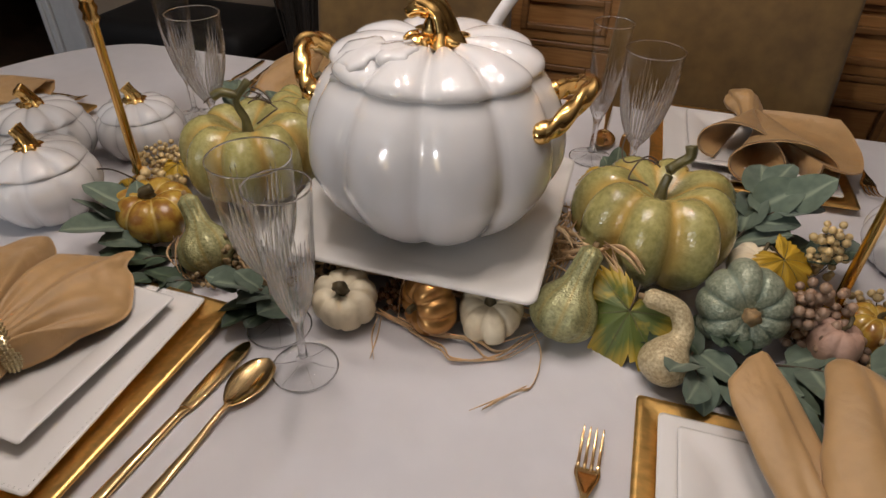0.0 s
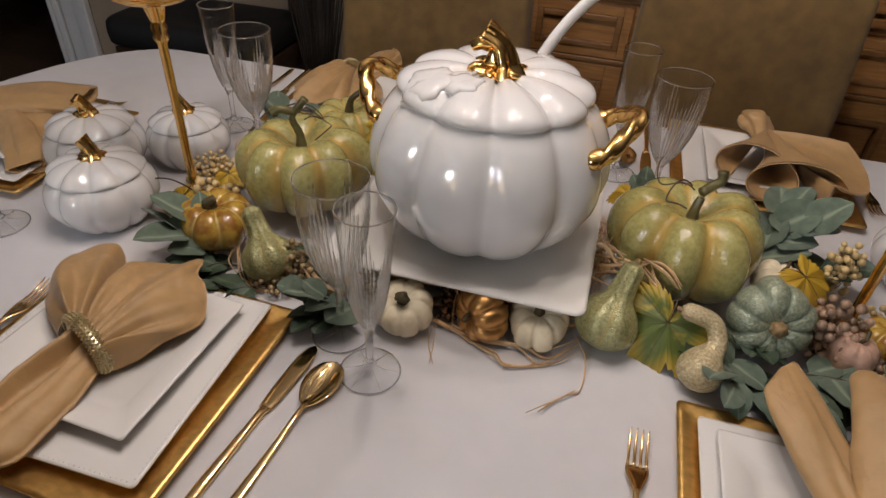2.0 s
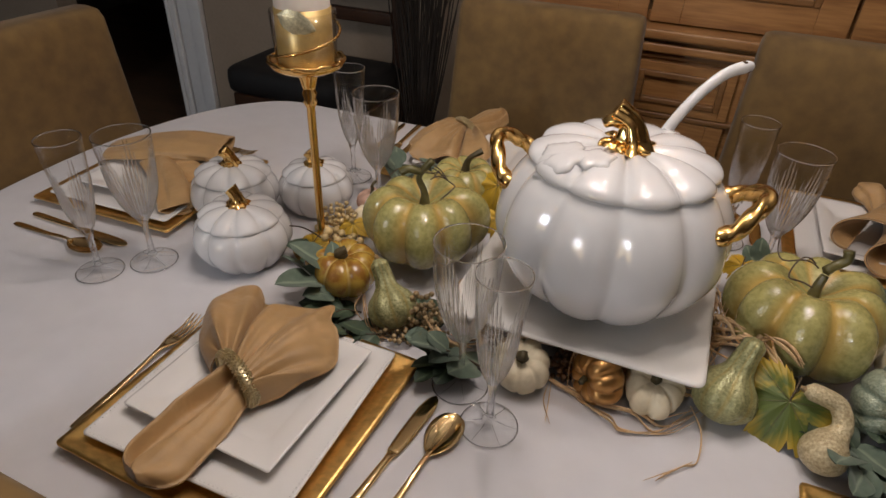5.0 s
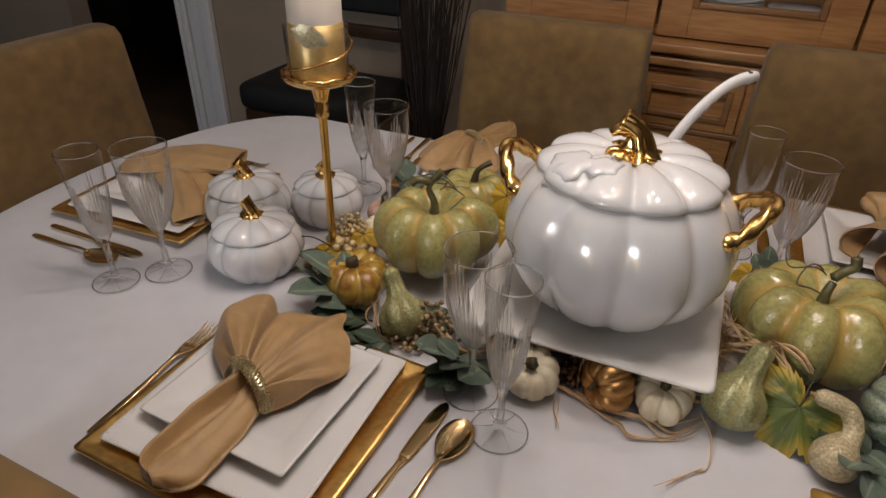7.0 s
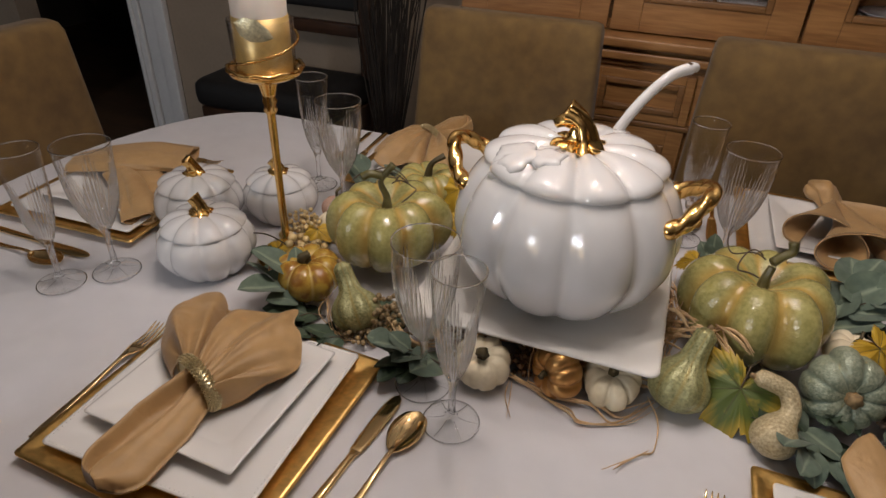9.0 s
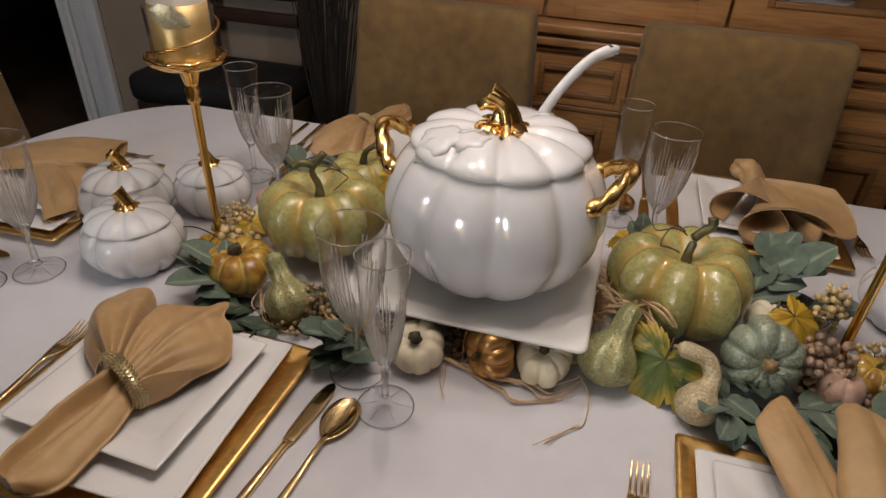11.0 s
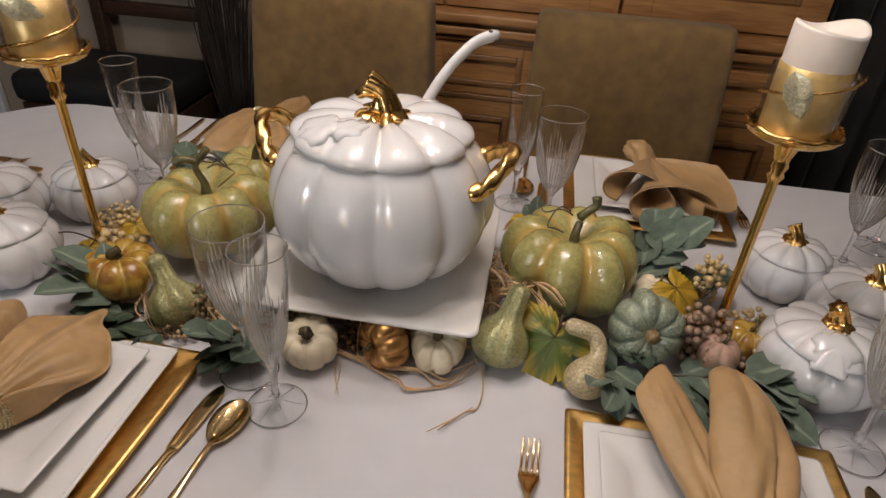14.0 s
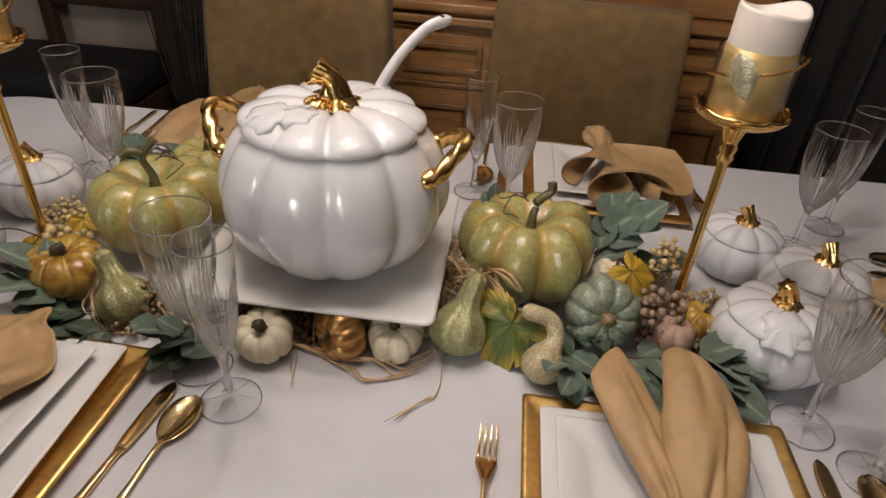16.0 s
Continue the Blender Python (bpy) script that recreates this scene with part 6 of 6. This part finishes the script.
raffia((0.135, 0.815, TOP + 0.09), "raffia tied round the gourd's neck with loose ends", (
    ([(0.118, 0.808, Z + 0.088), (0.133, 0.802, Z + 0.09), (0.148, 0.812, Z + 0.088)], 4),
    ([(0.148, 0.81, Z + 0.09), (0.165, 0.79, Z + 0.07), (0.162, 0.765, Z + 0.045)], 4),
    ([(0.12, 0.81, Z + 0.09), (0.10, 0.815, Z + 0.1), (0.09, 0.83, Z + 0.085)], 4),
    ([(0.148, 0.812, Z + 0.09), (0.172, 0.80, Z + 0.095), (0.19, 0.79, Z + 0.075)], 3)), 7, 0.005)
raffia((-0.38, 0.71, TOP), "few raffia strands beneath the green gourd", (
    ([(-0.41, 0.745, Z + 0.03), (-0.39, 0.72, Z + 0.016), (-0.36, 0.70, Z + 0.006), (-0.335, 0.69, Z)], 5),
    ([(-0.22, 0.71, Z + 0.02), (-0.245, 0.69, Z + 0.035), (-0.265, 0.70, Z + 0.05)], 4),
    ([(-0.20, 0.72, Z + 0.01), (-0.16, 0.705, Z + 0.02), (-0.12, 0.70, Z + 0.006)], 6)), 8, 0.006)
raffia((-0.09, 0.75, TOP), "brown straw stuffed under the serving tray", (
    ([(-0.22, 0.735, Z + 0.02), (-0.13, 0.755, Z + 0.035), (-0.03, 0.76, Z + 0.03), (0.07, 0.75, Z + 0.02)], 18),
    ([(-0.24, 0.76, Z + 0.03), (-0.26, 0.82, Z + 0.03), (-0.24, 0.9, Z + 0.03)], 8)), 9, 0.012)

# twig with two dark leaves by the candlestick
tw = thing("leaf_twig", "thin dark twig with two brown leaves over a bowl", "twig", pose(-0.53, 0.85, TOP + 0.03))
part("twig", tube([(0, 0, 0), (-0.03, -0.02, 0.03), (-0.07, -0.03, 0.03), (-0.095, -0.04, 0.045)], [0.0014, 0.0009], 16, 5), TWIG, tw)
part("leaf", leaf_geo(0.03, 0.02, 0.4, 0.2), DARKLEAF, tw, at=pose(-0.09, -0.038, 0.043, 20, 0, 110))
part("leaf", leaf_geo(0.028, 0.02, 0.4, 0.2), STEM, tw, at=pose(-0.075, -0.03, 0.032, -20, 20, 200))
